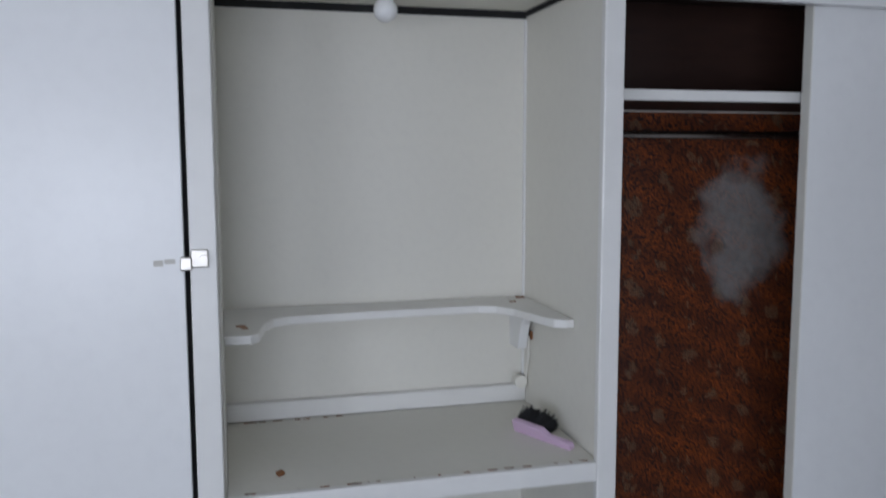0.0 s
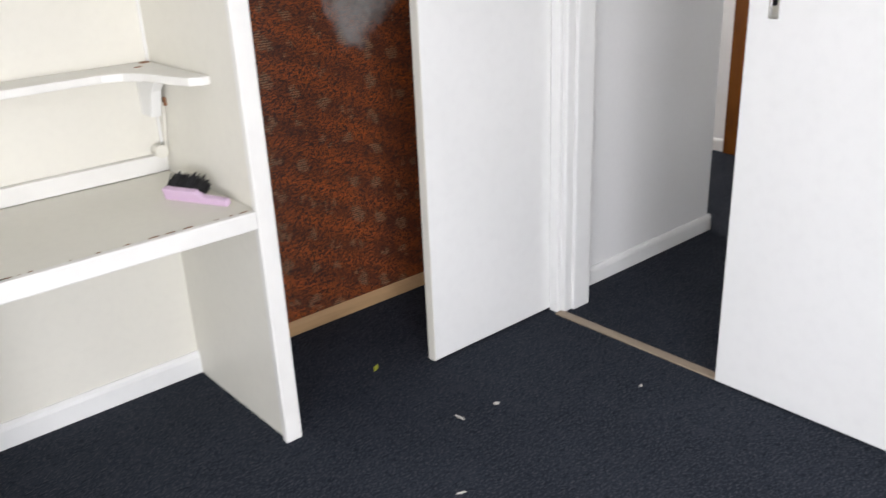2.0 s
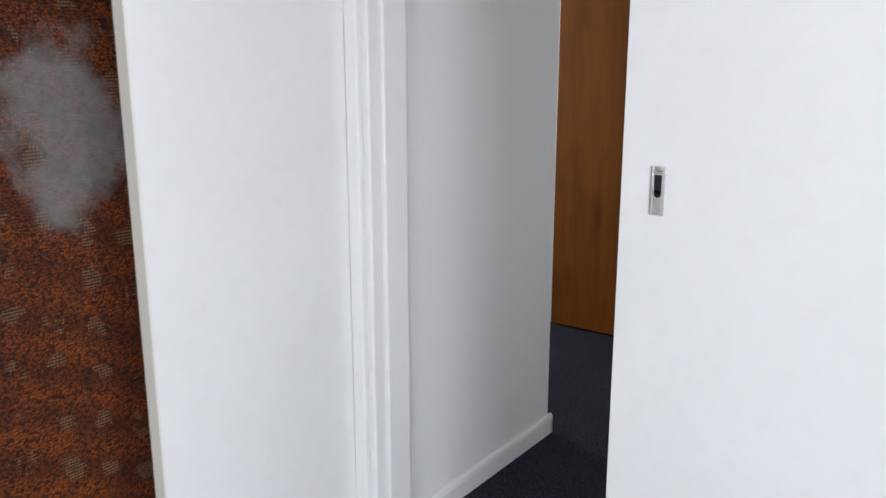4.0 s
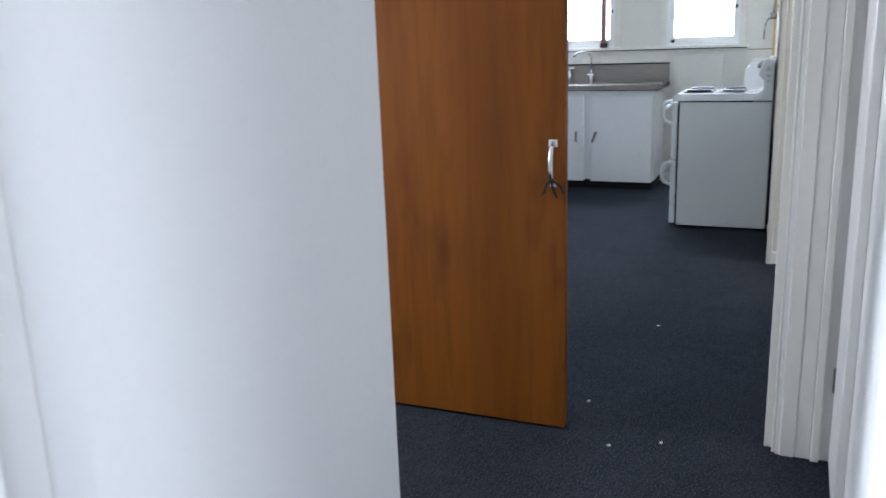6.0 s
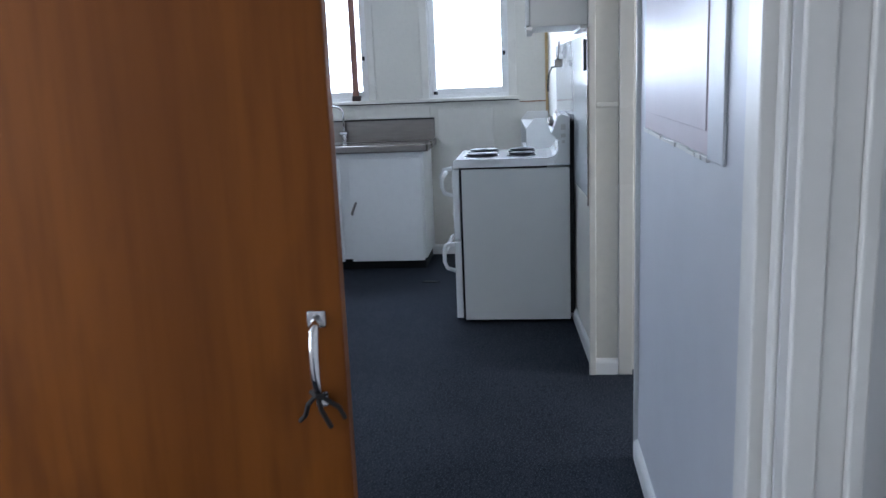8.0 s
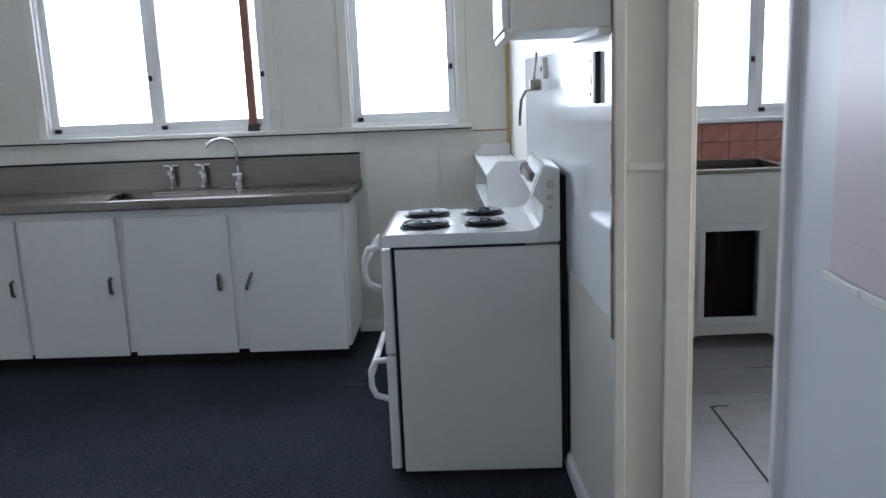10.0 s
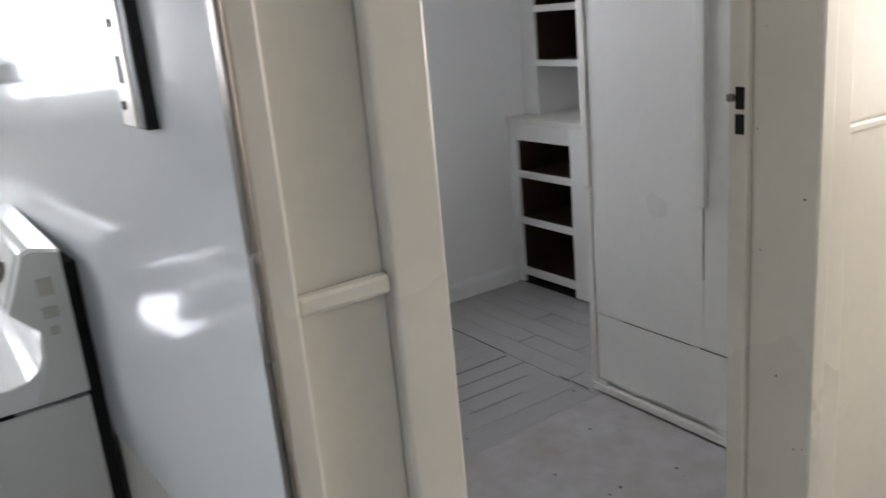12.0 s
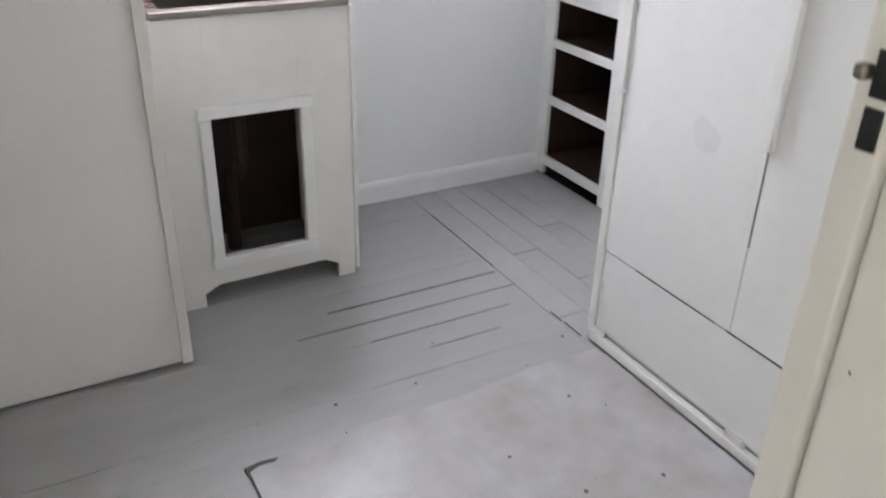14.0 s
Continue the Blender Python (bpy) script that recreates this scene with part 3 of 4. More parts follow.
bit("wallpaper_lining", boxes((-1.152, 0.0, 0.568, 0.5745, 0.05, 1.63), (-0.004, 0.0, 0.12, 0.568, 0.0, 1.63)), PAPER, cl, "dark brown and orange patterned wallpaper with a pale rubbed patch")
# Dark lining and ceiling paint in the shade under the closet header.
bit("upper_shade_lining", boxes((-1.152, 0.0, 0.562, 0.5745, 1.66, 1.97), (-0.006, 0.0, 0.12, 0.562, 1.66, 1.97)), SHELFWOOD_SHADE, cl)
bit("wardrobe_ceiling", boxes((-1.152, 0.0, 0.12, 0.566, 1.97, 2.0)), SHELFWOOD_SHADE, cl)
bit("corner_bead", boxes((-1.1945, -1.1895, 0.562, 0.5745, 0.765, 1.9)), GLOSS_WHITE, cl)

door = thing("closet_door", (-2.6, 0.0, 0), "closed flat white closet door with a broken catch", "closet door")
bit("door_leaf", boxes((-3.05, -2.181, 0.0, 0.03, 0.01, 1.96), bevel=0.003), GLOSS_WHITE, door)
bit("door_frame", boxes((-4.0, -3.06, 0.0, 0.04, 0.0, 1.965), (-3.05, -2.172, 0.032, 0.05, 0, 1.965)), BLACK, door)
cb = bmesh.new()
box(cb, -2.168, -2.13, -0.006, 0.0, 1.25, 1.29, bevel=0.003)
box(cb, -2.19, -2.165, -0.014, -0.004, 1.245, 1.275, bevel=0.003)
ring(cb, (-2.14, -0.01, 1.27), 0.009, 0.006, "y", 10)
bit("catch", cb, STEEL_PALE, door, "chipped chrome catch")
bit("catch_scar", boxes((-2.245, -2.225, -0.002, 0.0, 1.255, 1.268), (-2.222, -2.20, -0.002, 0.0, 1.26, 1.27)), LINT, door)
wl = thing("closet_side_panel", (-3.5, 0.0, 0), "flat white closet panel beside the closed door", "panel")
bit("panel", boxes((-4.0, -3.055, -0.004, 0.0, 0.0, 1.97)), GLOSS_WHITE, wl)

desk = thing("built_in_desk", (-1.64, 0.28, 0.66), "white built-in desk top with chipped front edge", "desk")
bit("desk_top", prism([(-2.105, 0.012), (-1.192, 0.012), (-1.192, 0.574), (-2.105, 0.574)], 0.682, 0.72, bevel=0.002), LINER, desk)
bit("front_edge", boxes((-2.105, -1.203, -0.012, 0.011, 0.672, 0.7215), bevel=0.004), TRIM_WORN, desk)
rnd = random.Random(5)
chips = bmesh.new()
for k in range(34):
    cx, w = -2.07 + 0.85 * rnd.random(), 0.002 + 0.025 * rnd.random() ** 4
    box(chips, cx, min(-1.21, cx + w), 0.006, 0.0125, 0.7205, 0.7221)
for k in range(14):
    cx = -2.07 + 0.3 * rnd.random()
    box(chips, cx, cx + 0.02 * rnd.random(), 0.535, 0.541, 0.7203, 0.7216)
bit("paint_chips", chips, RUST, desk, "dark chips in the paint")["kind"] = "stuff"

tagged(part("paint_flake", prism([(-1.985, 0.1), (-1.97, 0.115), (-1.978, 0.135), (-1.992, 0.12)], 0.7205, 0.7265), RUST), "small brown flake lying on the desk top", "flake")

sh = thing("corner_shelf", (-1.64, 0.4, 1.02), "white curved wall shelf with deep rounded ends", "shelf")
curve = [(-2.105, 0.574), (-2.105, 0.19), (-2.04, 0.185), (-2.02, 0.21), (-2.0, 0.33), (-1.975, 0.385), (-1.93, 0.41), (-1.75, 0.425), (-1.5, 0.435), (-1.38, 0.435), (-1.33, 0.415), (-1.295, 0.36), (-1.265, 0.24), (-1.245, 0.185), (-1.215, 0.168), (-1.192, 0.168), (-1.192, 0.574)]
bit("board", prism(curve, 1.03, 1.053, bevel=0.003), TRIM_WORN, sh)
bit("bracket", prism([(0.5, 0.9), (0.574, 0.9), (0.574, 1.029), (0.42, 1.029), (0.47, 0.98)], -1.235, -1.205, axis="x", bevel=0.003), GLOSS_WHITE, sh)
for row in ((-2.075, -2.05, 0.30, 0.315, 1.0532, 1.055), (-2.062, -2.045, 0.27, 0.282, 1.0532, 1.055), (-1.27, -1.25, 0.47, 0.48, 1.0532, 1.055), (-1.225, -1.2, 0.535, 0.55, 1.0532, 1.056),):
    bit("screw_mark", boxes(row), RUST, sh, "rusty screw hole")

br = thing("hand_brush", (-1.26, 0.2, 0.72), "lilac plastic hand brush with black bristles on the desk", "brush")
def oriented(outline, thick, m, bevel):
    """An outline in a local xy plane, given thickness and laid by a matrix."""
    b = prism(outline, 0, thick, bevel=bevel)
    bmesh.ops.transform(b, verts=b.verts, matrix=m)
    return b


# the brush lies on its side, back towards the room, bristles to the wall
lay = Matrix.Translation((-1.305, 0.29, 0.7225)) @ Matrix.Rotation(radians(-66), 4, "Z") @ Matrix.Rotation(radians(108), 4, "X") @ Matrix.Scale(0.9, 4)
bit("handle", oriented([(0, 0), (0.125, 0), (0.235, 0.002), (0.24, 0.006), (0.24, 0.02), (0.235, 0.024), (0.15, 0.026), (0.135, 0.034), (0.125, 0.042), (0.004, 0.042), (0, 0.038)], 0.02, lay, 0.003), PINK, br)
bm = bmesh.new()
rnd = random.Random(2)
for k in range(900):
    u, v = rnd.random(), rnd.random()
    p = lay @ Vector((0.006 + 0.118 * u, 0.004 + 0.034 * v, -0.001))
    q = lay @ Vector((0.006 + 0.118 * u + rnd.gauss(0, 0.008), 0.01 + 0.042 * v + rnd.gauss(0, 0.006), -0.042 - 0.014 * rnd.random()))
    d = Vector((rnd.gauss(0, 0.002), rnd.gauss(0, 0.002), 0))
    if q.z < 0.723:
        q.z = 0.723
    bm.faces.new([bm.verts.new(c) for c in (p - d, p + d, q + d * 0.6, q - d * 0.6)])
bit("bristles", bm, BRISTLE, br)

sk = thing("wall_socket", (-1.21, 0.53, 0.78), "small white surface socket with a painted cable", "socket")
bm = bmesh.new()
ring(bm, (-1.215, 0.535, 0.79), 0.02, 0.018, "y", 16)
bit("body", bm, LINER, sk)
bit("cable", tube([(-1.196, 0.5, 0.94), (-1.197, 0.508, 0.86), (-1.2, 0.52, 0.80)], 0.004), LINER, sk)
bit("rust_spot", boxes((-1.196, -1.19, 0.485, 0.5, 0.93, 0.955)), RUST, sk)

lt = thing("ceiling_globe_light", (-1.67, 0.33, 1.9), "small round opal globe light in the recess", "light")
bm = bmesh.new()
bmesh.ops.create_uvsphere(bm, u_segments=20, v_segments=14, radius=0.032, matrix=Matrix.Translation((-1.67, 0.33, 1.872)))
bit("globe", bm, GLOBE, lt, smooth=True)
bm = bmesh.new()
ring(bm, (-1.67, 0.33, 1.912), 0.02, 0.014)
bit("base", bm, GLOSS_WHITE, lt)

ws = thing("wardrobe_shelf", (-0.57, 0.2, 1.65), "white edged wardrobe shelf with hanging rail below", "shelf")
bit("board", boxes((-1.152, 0.0, 0.12, 0.566, 1.635, 1.655)), SHELFWOOD_SHADE, ws)
bit("edge", boxes((-1.152, 0.0, 0.10, 0.119, 1.633, 1.662), bevel=0.003), TRIM_WORN, ws, "white front edge")
bit("hanging_rail", tube([(-1.152, 0.27, 1.55), (-0.005, 0.27, 1.55)], 0.012), STEEL, ws)

sd = thing("sliding_wardrobe_door", (-0.3, 0.05, 0), "flat white sliding wardrobe door half open", "wardrobe door")
bit("door_leaf", boxes((-0.588, -0.012, 0.036, 0.066, 0.008, 1.9), bevel=0.003), GLOSS_WHITE, sd)
bit("edge_strip", boxes((-0.592, -0.5885, 0.034, 0.068, 0.008, 1.9), bevel=0.001), LINER, sd)

bs = thing("sliding_bedroom_door", (-0.03, -1.1, 0), "flat cream-white sliding bedroom door partly open", "door")
bit("door_leaf", boxes((-0.04, -0.006, -1.58, -0.688, 0.006, 2.06), bevel=0.003), GLOSS_WHITE, bs)
pl = bit("flush_pull", boxes((-0.043, -0.0402, -0.777, -0.771, 1.128, 1.22), (-0.043, -0.0402, -0.753, -0.747, 1.128, 1.22), (-0.043, -0.0402, -0.771, -0.753, 1.21, 1.22), (-0.043, -0.0402, -0.771, -0.753, 1.128, 1.138), bevel=0.001), CHROME, bs, "chrome flush pull")
bm = boxes((-0.0416, -0.0411, -0.769, -0.755, 1.168, 1.203), bevel=0.0002)
ring(bm, (-0.0413, -0.762, 1.168), 0.007, 0.0003, "x", 16)
bit("recess", bm, IRON, bs)
bit("pull_plate", boxes((-0.041, -0.0402, -0.771, -0.753, 1.138, 1.21)), CHROME, bs)

for i, (x, y, mat, nm, lab, s) in enumerate([(-0.754, 0.154, LEAF, "leaf", "small yellow-green leaf on the carpet", 0.022), (-0.753, -0.268, LINT, "paper_scrap", "thin pale scrap on the carpet", 0.02), (-0.988, -0.532, LINT, "paper_scrap", "thin pale scrap on the carpet", 0.014), (-0.224, -0.541, LINT, "lint", "pale speck on the carpet", 0.007), (3.437, -0.116, LINT, "lint", "pale speck on the carpet", 0.008), (2.525, -0.003, LINT, "lint", "pale speck on the carpet", 0.008), (2.28, -0.305, LINT, "lint", "pale speck on the carpet", 0.008), (2.206, -0.146, LINT, "lint", "pale speck on the carpet", 0.008), (-0.62, -0.29, LINT, "lint", "pale speck on the carpet", 0.01)]):
    a = 0.7 + i
    c, d = math.cos(a), math.sin(a)
    w = 0.35 if nm == "leaf" else 0.15 if nm == "paper_scrap" else 0.7
    bm = prism([(x - s * c, y - s * d), (x + w * s * d, y - w * s * c), (x + s * c, y + s * d), (x - w * s * d, y + w * s * c)], 0.001, 0.005)
    tagged(part(nm, bm, mat), lab, nm.replace("_", " "), "specks on the carpet")

# ---- hall ----
bd = thing("sliding_kitchen_door", (2.28, 0.34, 0), "orange-brown varnished plywood sliding door partly open", "door")
leaf = bit("door_leaf", boxes((2.266, 2.298, 0.02, 0.705, 0.01, 2.06), bevel=0.003), WOOD, bd)
bm = tube([(2.264, 0.06, 1.0), (2.24, 0.06, 0.985), (2.232, 0.06, 0.95), (2.232, 0.06, 0.915), (2.24, 0.06, 0.885), (2.264, 0.06, 0.872)], 0.008)
hd = bit("handle", bm, CHROME, bd, "chrome pull handle", smooth=True)
bit("handle_plate", boxes((2.262, 2.266, 0.045, 0.075, 0.985, 1.012), (2.262, 2.266, 0.05, 0.07, 0.855, 0.88), bevel=0.003), CHROME, bd)
for pts in ([(2.24, 0.06, 0.885), (2.235, 0.075, 0.87), (2.25, 0.085, 0.845), (2.252, 0.095, 0.835)], [(2.24, 0.06, 0.885), (2.238, 0.045, 0.875), (2.248, 0.03, 0.86), (2.252, 0.022, 0.84)], [(2.24, 0.06, 0.885), (2.235, 0.055, 0.86), (2.252, 0.045, 0.825)], [(2.238, 0.07, 0.89), (2.228, 0.06, 0.885), (2.238, 0.05, 0.882)]):
    bit("cord", tube(pts, 0.004, 6), CORD, bd, "dark cord tied to the handle")

hc = thing("hall_cupboard_door", (2.15, -0.82, 0), "narrow white hall cupboard door with a lock plate", "door")
bit("door_leaf", boxes((1.9, 2.285, -0.83, -0.812, 0.02, 2.0), bevel=0.003), GLOSS_WHITE, hc)
bit("hinge", boxes((2.285, 2.297, -0.82, -0.806, 0.25, 0.33), bevel=0.002), STEEL, hc)
bit("lock_plate", boxes((1.925, 1.98, -0.812, -0.806, 1.17, 1.32), bevel=0.003), TRIM_WORN, hc)
bit("frame", boxes((1.84, 1.895, -0.83, -0.805, 0, 2.06), bevel=0.003), GLOSS_WHITE, hc)

# ---- kitchen ----
sb = thing("sink_cabinet", (7.1, 1.4, 0), "white painted sink cabinet with two-door fronts", "cabinet")
bit("body", boxes((6.85, 7.36, 0.46, 2.55, 0.09, 0.85)), GLOSS_WHITE, sb)
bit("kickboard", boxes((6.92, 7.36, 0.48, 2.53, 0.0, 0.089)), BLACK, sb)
for a, b, hy in ((0.475, 1.0, 0.985), (1.06, 1.6, 1.125), (1.64, 2.15, 1.69), (2.17, 2.53, 2.21)):
    d = bit("door", boxes((6.83, 6.849, a, b, 0.075, 0.815), bevel=0.004), GLOSS_WHITE, sb)
    lean = 0.03 if hy < 1 else 0.0
    hb = tube([(6.829, hy, 0.42), (6.808, hy, 0.425), (6.806, hy - lean, 0.495), (6.829, hy - lean, 0.5)], 0.009, 6)
    hang(part("handle", hb, STEEL, None, "dull metal pull"), d)
st = thing("steel_sink_bench", (7.1, 1.4, 0.85), "stainless steel sink bench with upstand", "sink")
bit("drainer", boxes((6.80, 6.84, 0.42, 2.58, 0.855, 0.905), (6.84, 7.385, 0.42, 1.25, 0.872, 0.892), (6.84, 6.92, 1.25, 1.75, 0.872, 0.892), (7.28, 7.385, 1.25, 1.75, 0.872, 0.892), (6.84, 7.385, 1.75, 2.58, 0.872, 0.892), (6.80, 7.385, 0.42, 0.44, 0.855, 0.905), bevel=0.006), STEEL, st)
bit("bowl", boxes((6.92, 7.28, 1.25, 1.75, 0.70, 0.712), (6.912, 6.92, 1.25, 1.75, 0.70, 0.88), (7.28, 7.288, 1.25, 1.75, 0.70, 0.88), (6.92, 7.28, 1.242, 1.25, 0.70, 0.88), (6.92, 7.28, 1.75, 1.758, 0.70, 0.88)), STEEL, st)
bit("upstand", boxes((7.384, 7.398, 0.43, 2.58, 0.89, 1.05), bevel=0.002), STEEL, st)
bit("upstand_lip", boxes((7.372, 7.398, 0.43, 2.58, 1.05, 1.058)), BLACK, st)
tp = thing("tap_set", (7.33, 1.3, 0.89), "chrome taps and swan-neck spout on the bench", "taps")
for y in (1.50, 1.32):
    bm = bmesh.new()
    ring(bm, (7.35, y, 0.96), 0.02, 0.03, "z", 14)
    ring(bm, (7.33, y, 0.985), 0.014, 0.02, "x", 12)
    ring(bm, (7.35, y, 1.005), 0.011, 0.016, "z", 12)
    box(bm, 7.343, 7.357, y - 0.045, y + 0.045, 1.02, 1.032, bevel=0.004)
    box(bm, 7.31, 7.39, y - 0.007, y + 0.007, 1.02, 1.032, bevel=0.004)
    ring(bm, (7.33, y, 0.925), 0.012, 0.03, "z", 12)
    bit("tap", bm, CHROME, tp)
bm = bmesh.new()
ring(bm, (7.35, 1.12, 0.93), 0.022, 0.04, "z", 14)
box(bm, 7.32, 7.37, 1.09, 1.15, 0.955, 0.975, bevel=0.004)
bit("spout_base", bm, CHROME, tp)
arc = [(7.35, 1.12, 0.96), (7.35, 1.12, 1.12)] + [(7.35 - 0.05 + 0.05 * math.cos(a), 1.12 + 0.07 * (1 - math.cos(a)), 1.12 + 0.05 * math.sin(a)) for a in (0.5, 1.0, 1.57, 2.1, 2.6, 3.0)]
bit("spout", tube(arc, 0.009, 10), CHROME, tp, smooth=True)


def stove():
    s = thing("electric_stove", (5.8, -0.18, 0), "white freestanding electric stove with four coil plates", "stove")
    x0, x1, yf, yb = 5.515, 6.055, 0.09, -0.49
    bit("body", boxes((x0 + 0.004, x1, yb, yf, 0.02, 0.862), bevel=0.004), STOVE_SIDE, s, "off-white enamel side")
    bit("seam", boxes((x0 + 0.002, x1, -0.37, yf + 0.01, 0.863, 0.871)), BLACK, s)
    prof = [(0.128, 0.872), (0.135, 0.885), (0.13, 0.912), (0.115, 0.918), (-0.375, 0.916), (-0.402, 0.922), (-0.42, 0.935), (-0.429, 0.955), (-0.431, 0.985), (-0.436, 1.003), (-0.46, 1.003), (-0.46, 0.872)]
    bit("hob", prism(prof, x0 - 0.006, x1 + 0.006, axis="x", bevel=0.003), ENAMEL, s)
    bit("backguard", prism([(-0.436, 1.004), (-0.393, 1.04), (-0.43, 1.135), (-0.445, 1.142), (-0.492, 1.13), (-0.492, 0.873), (-0.461, 0.873), (-0.461, 1.0)], x0, x1, axis="x", bevel=0.003), ENAMEL, s)
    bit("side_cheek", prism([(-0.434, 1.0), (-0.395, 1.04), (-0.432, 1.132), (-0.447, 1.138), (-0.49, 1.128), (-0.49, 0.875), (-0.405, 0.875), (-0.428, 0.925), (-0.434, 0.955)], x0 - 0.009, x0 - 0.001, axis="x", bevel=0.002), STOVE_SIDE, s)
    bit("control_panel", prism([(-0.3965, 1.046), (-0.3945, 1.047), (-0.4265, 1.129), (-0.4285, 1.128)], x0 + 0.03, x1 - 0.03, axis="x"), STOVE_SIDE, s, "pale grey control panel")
    for k, x in enumerate((5.94, 5.86, 5.80, 5.74, 5.68, 5.62)):
        bm = bmesh.new()
        ring(bm, (0, 0, 0), 0.018 if k else 0.024, 0.008, "z", 14)
        box(bm, -0.004, 0.004, -0.015, 0.015, 0.006, 0.016, bevel=0.002)
        bmesh.ops.transform(bm, verts=bm.verts, matrix=Matrix.Translation((x, -0.402, 1.09)) @ Matrix.Rotation(radians(-68.7), 4, "X"))
        bit("knob", bm, STEEL, s, "grey control knob")
    for x, y, r in ((5.655, -0.015, 0.092), (5.905, -0.015, 0.075 + 0.012), (5.655, -0.235, 0.076), (5.905, -0.235, 0.076)):
        bm = bmesh.new()
        ring(bm, (x, y, 0.919), r + 0.008, 0.002, "z", 36)
        trim = bit("plate_trim", bm, CHROME, s)
        bm = bmesh.new()
        ring(bm, (x, y, 0.922), r, 0.002, "z", 36)
        plate = bit("hotplate", bm, IRON, s, "black coil hotplate")
        turns = 5 if r > 0.08 else 4
        pts = []
        for k in range(turns * 24):
            a = k / 24 * 2 * math.pi
            rr = 0.022 + (r - 0.026) * k / (turns * 24)
            pts.append((x + rr * math.cos(a), y + rr * math.sin(a), 0.932))
        hang(part("coil", tube(pts, 0.0052, 6), COIL, None, "", True), plate)
        bm = bmesh.new()
        ring(bm, (x, y, 0.928), 0.012, 0.008, "z", 14)
        hang(part("hub", bm, IRON), plate)
    od = bit("oven_door", boxes((x0 + 0.01, x1 - 0.01, yf + 0.012, yf + 0.05, 0.475, 0.86), bevel=0.006), ENAMEL, s)
    dw = bit("drawer", boxes((x0 + 0.01, x1 - 0.01, yf + 0.012, yf + 0.05, 0.03, 0.465), bevel=0.006), ENAMEL, s)
    bit("door_gap", boxes((x0 + 0.006, x1 - 0.006, yf + 0.0005, yf + 0.011, 0.03, 0.86)), BLACK, s)
    for z, p in ((0.868, od), (0.45, dw)):
        h = 0.15
        b = tube([(x0 + 0.03, yf + 0.05, z), (x0 + 0.03, yf + 0.095, z - 0.005), (x0 + 0.03, yf + 0.11, z - 0.04), (x0 + 0.03, yf + 0.11, z - h + 0.05), (x0 + 0.03, yf + 0.095, z - h + 0.015), (x0 + 0.03, yf + 0.05, z - h)], 0.012)
        hang(part("handle", b, ENAMEL, None, "", True), p)
        b = tube([(x0 + 0.03, yf + 0.108, z - 0.05), (x1 - 0.03, yf + 0.108, z - 0.05)], 0.013)
        hang(part("handle_bar", b, ENAMEL, None, "", True), p)
    bit("outlet", boxes((x0 - 0.011, x0 - 0.009, -0.47, -0.445, 1.06, 1.09), (x0 - 0.011, x0 - 0.009, -0.47, -0.445, 1.02, 1.04), (x0 - 0.011, x0 - 0.009, -0.465, -0.45, 0.99, 1.005)), LINT, s)
    bit("foot", boxes((x0 + 0.03, x0 + 0.07, -0.05, 0.0, 0, 0.02)), BLACK, s)
    bit("foot", boxes((x1 - 0.07, x1 - 0.03, -0.45, -0.4, 0, 0.02)), BLACK, s)
    # Black slab stands in for the dark of the gap behind the stove.
    bit("rear_gap_shade", boxes((x0 + 0.02, x1 - 0.02, -0.515, -0.491, 0.05, 1.1)), BLACK, s)


stove()

uc = thing("wall_cupboard", (5.0, -0.42, 1.55), "white wall cupboard above the stove", "cupboard")
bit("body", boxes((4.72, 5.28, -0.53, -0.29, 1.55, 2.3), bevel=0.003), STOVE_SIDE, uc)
bit("door", boxes((4.725, 5.275, -0.289, -0.27, 1.555, 2.29), bevel=0.004), ENAMEL, uc)
bit("base_frame", boxes((4.72, 5.28, -0.30, -0.275, 1.535, 1.549), (4.72, 5.28, -0.53, -0.5, 1.535, 1.549)), CREAM_TRIM, uc)
ps = thing("power_socket", (6.05, -0.49, 1.42), "white wall socket with plug and grey cable", "socket")
bit("plate", boxes((5.93, 5.985, -0.5, -0.478, 1.43, 1.51), bevel=0.004), ENAMEL, ps)
bit("plug", boxes((5.935, 5.98, -0.476, -0.43, 1.385, 1.43), bevel=0.008), STEEL, ps)
bit("switch", boxes((5.945, 5.955, -0.478, -0.473, 1.46, 1.475), (5.962, 5.972, -0.478, -0.473, 1.46, 1.475), bevel=0.001), IRON, ps)
bit("cable", tube([(5.96, -0.44, 1.39), (5.985, -0.415, 1.385), (6.01, -0.40, 1.35), (6.03, -0.395, 1.28), (6.035, -0.395, 1.25)], 0.006), STEEL, ps)
bit("cable", tube([(5.97, -0.46, 1.53), (5.985, -0.455, 1.48), (5.995, -0.45, 1.42), (5.99, -0.44, 1.39)], 0.005), STEEL, ps)

wb = thing("wall_bracket", (5.0, -0.545, 1.36), "pale metal wall bracket with a dark channel beside the socket", "bracket")
bit("plate", boxes((4.992, 5.05, -0.547, -0.527, 1.36, 1.5), bevel=0.003), STEEL_PALE, wb)
bit("channel", boxes((4.965, 4.991, -0.549, -0.529, 1.36, 1.5), bevel=0.003), IRON, wb, "dark channel")
for z in (1.385, 1.475):
    bm = bmesh.new()
    ring(bm, (5.03, -0.5265, z), 0.005, 0.002, "y", 10)
    bit("screw", bm, IRON, wb)
bit("slot", boxes((5.015, 5.03, -0.5275, -0.5255, 1.41, 1.44)), IRON, wb)

cs = thing("corner_shelf_unit", (6.85, -0.35, 0.78), "long white wall shelf with chamfered cheeks behind the stove", "shelf")


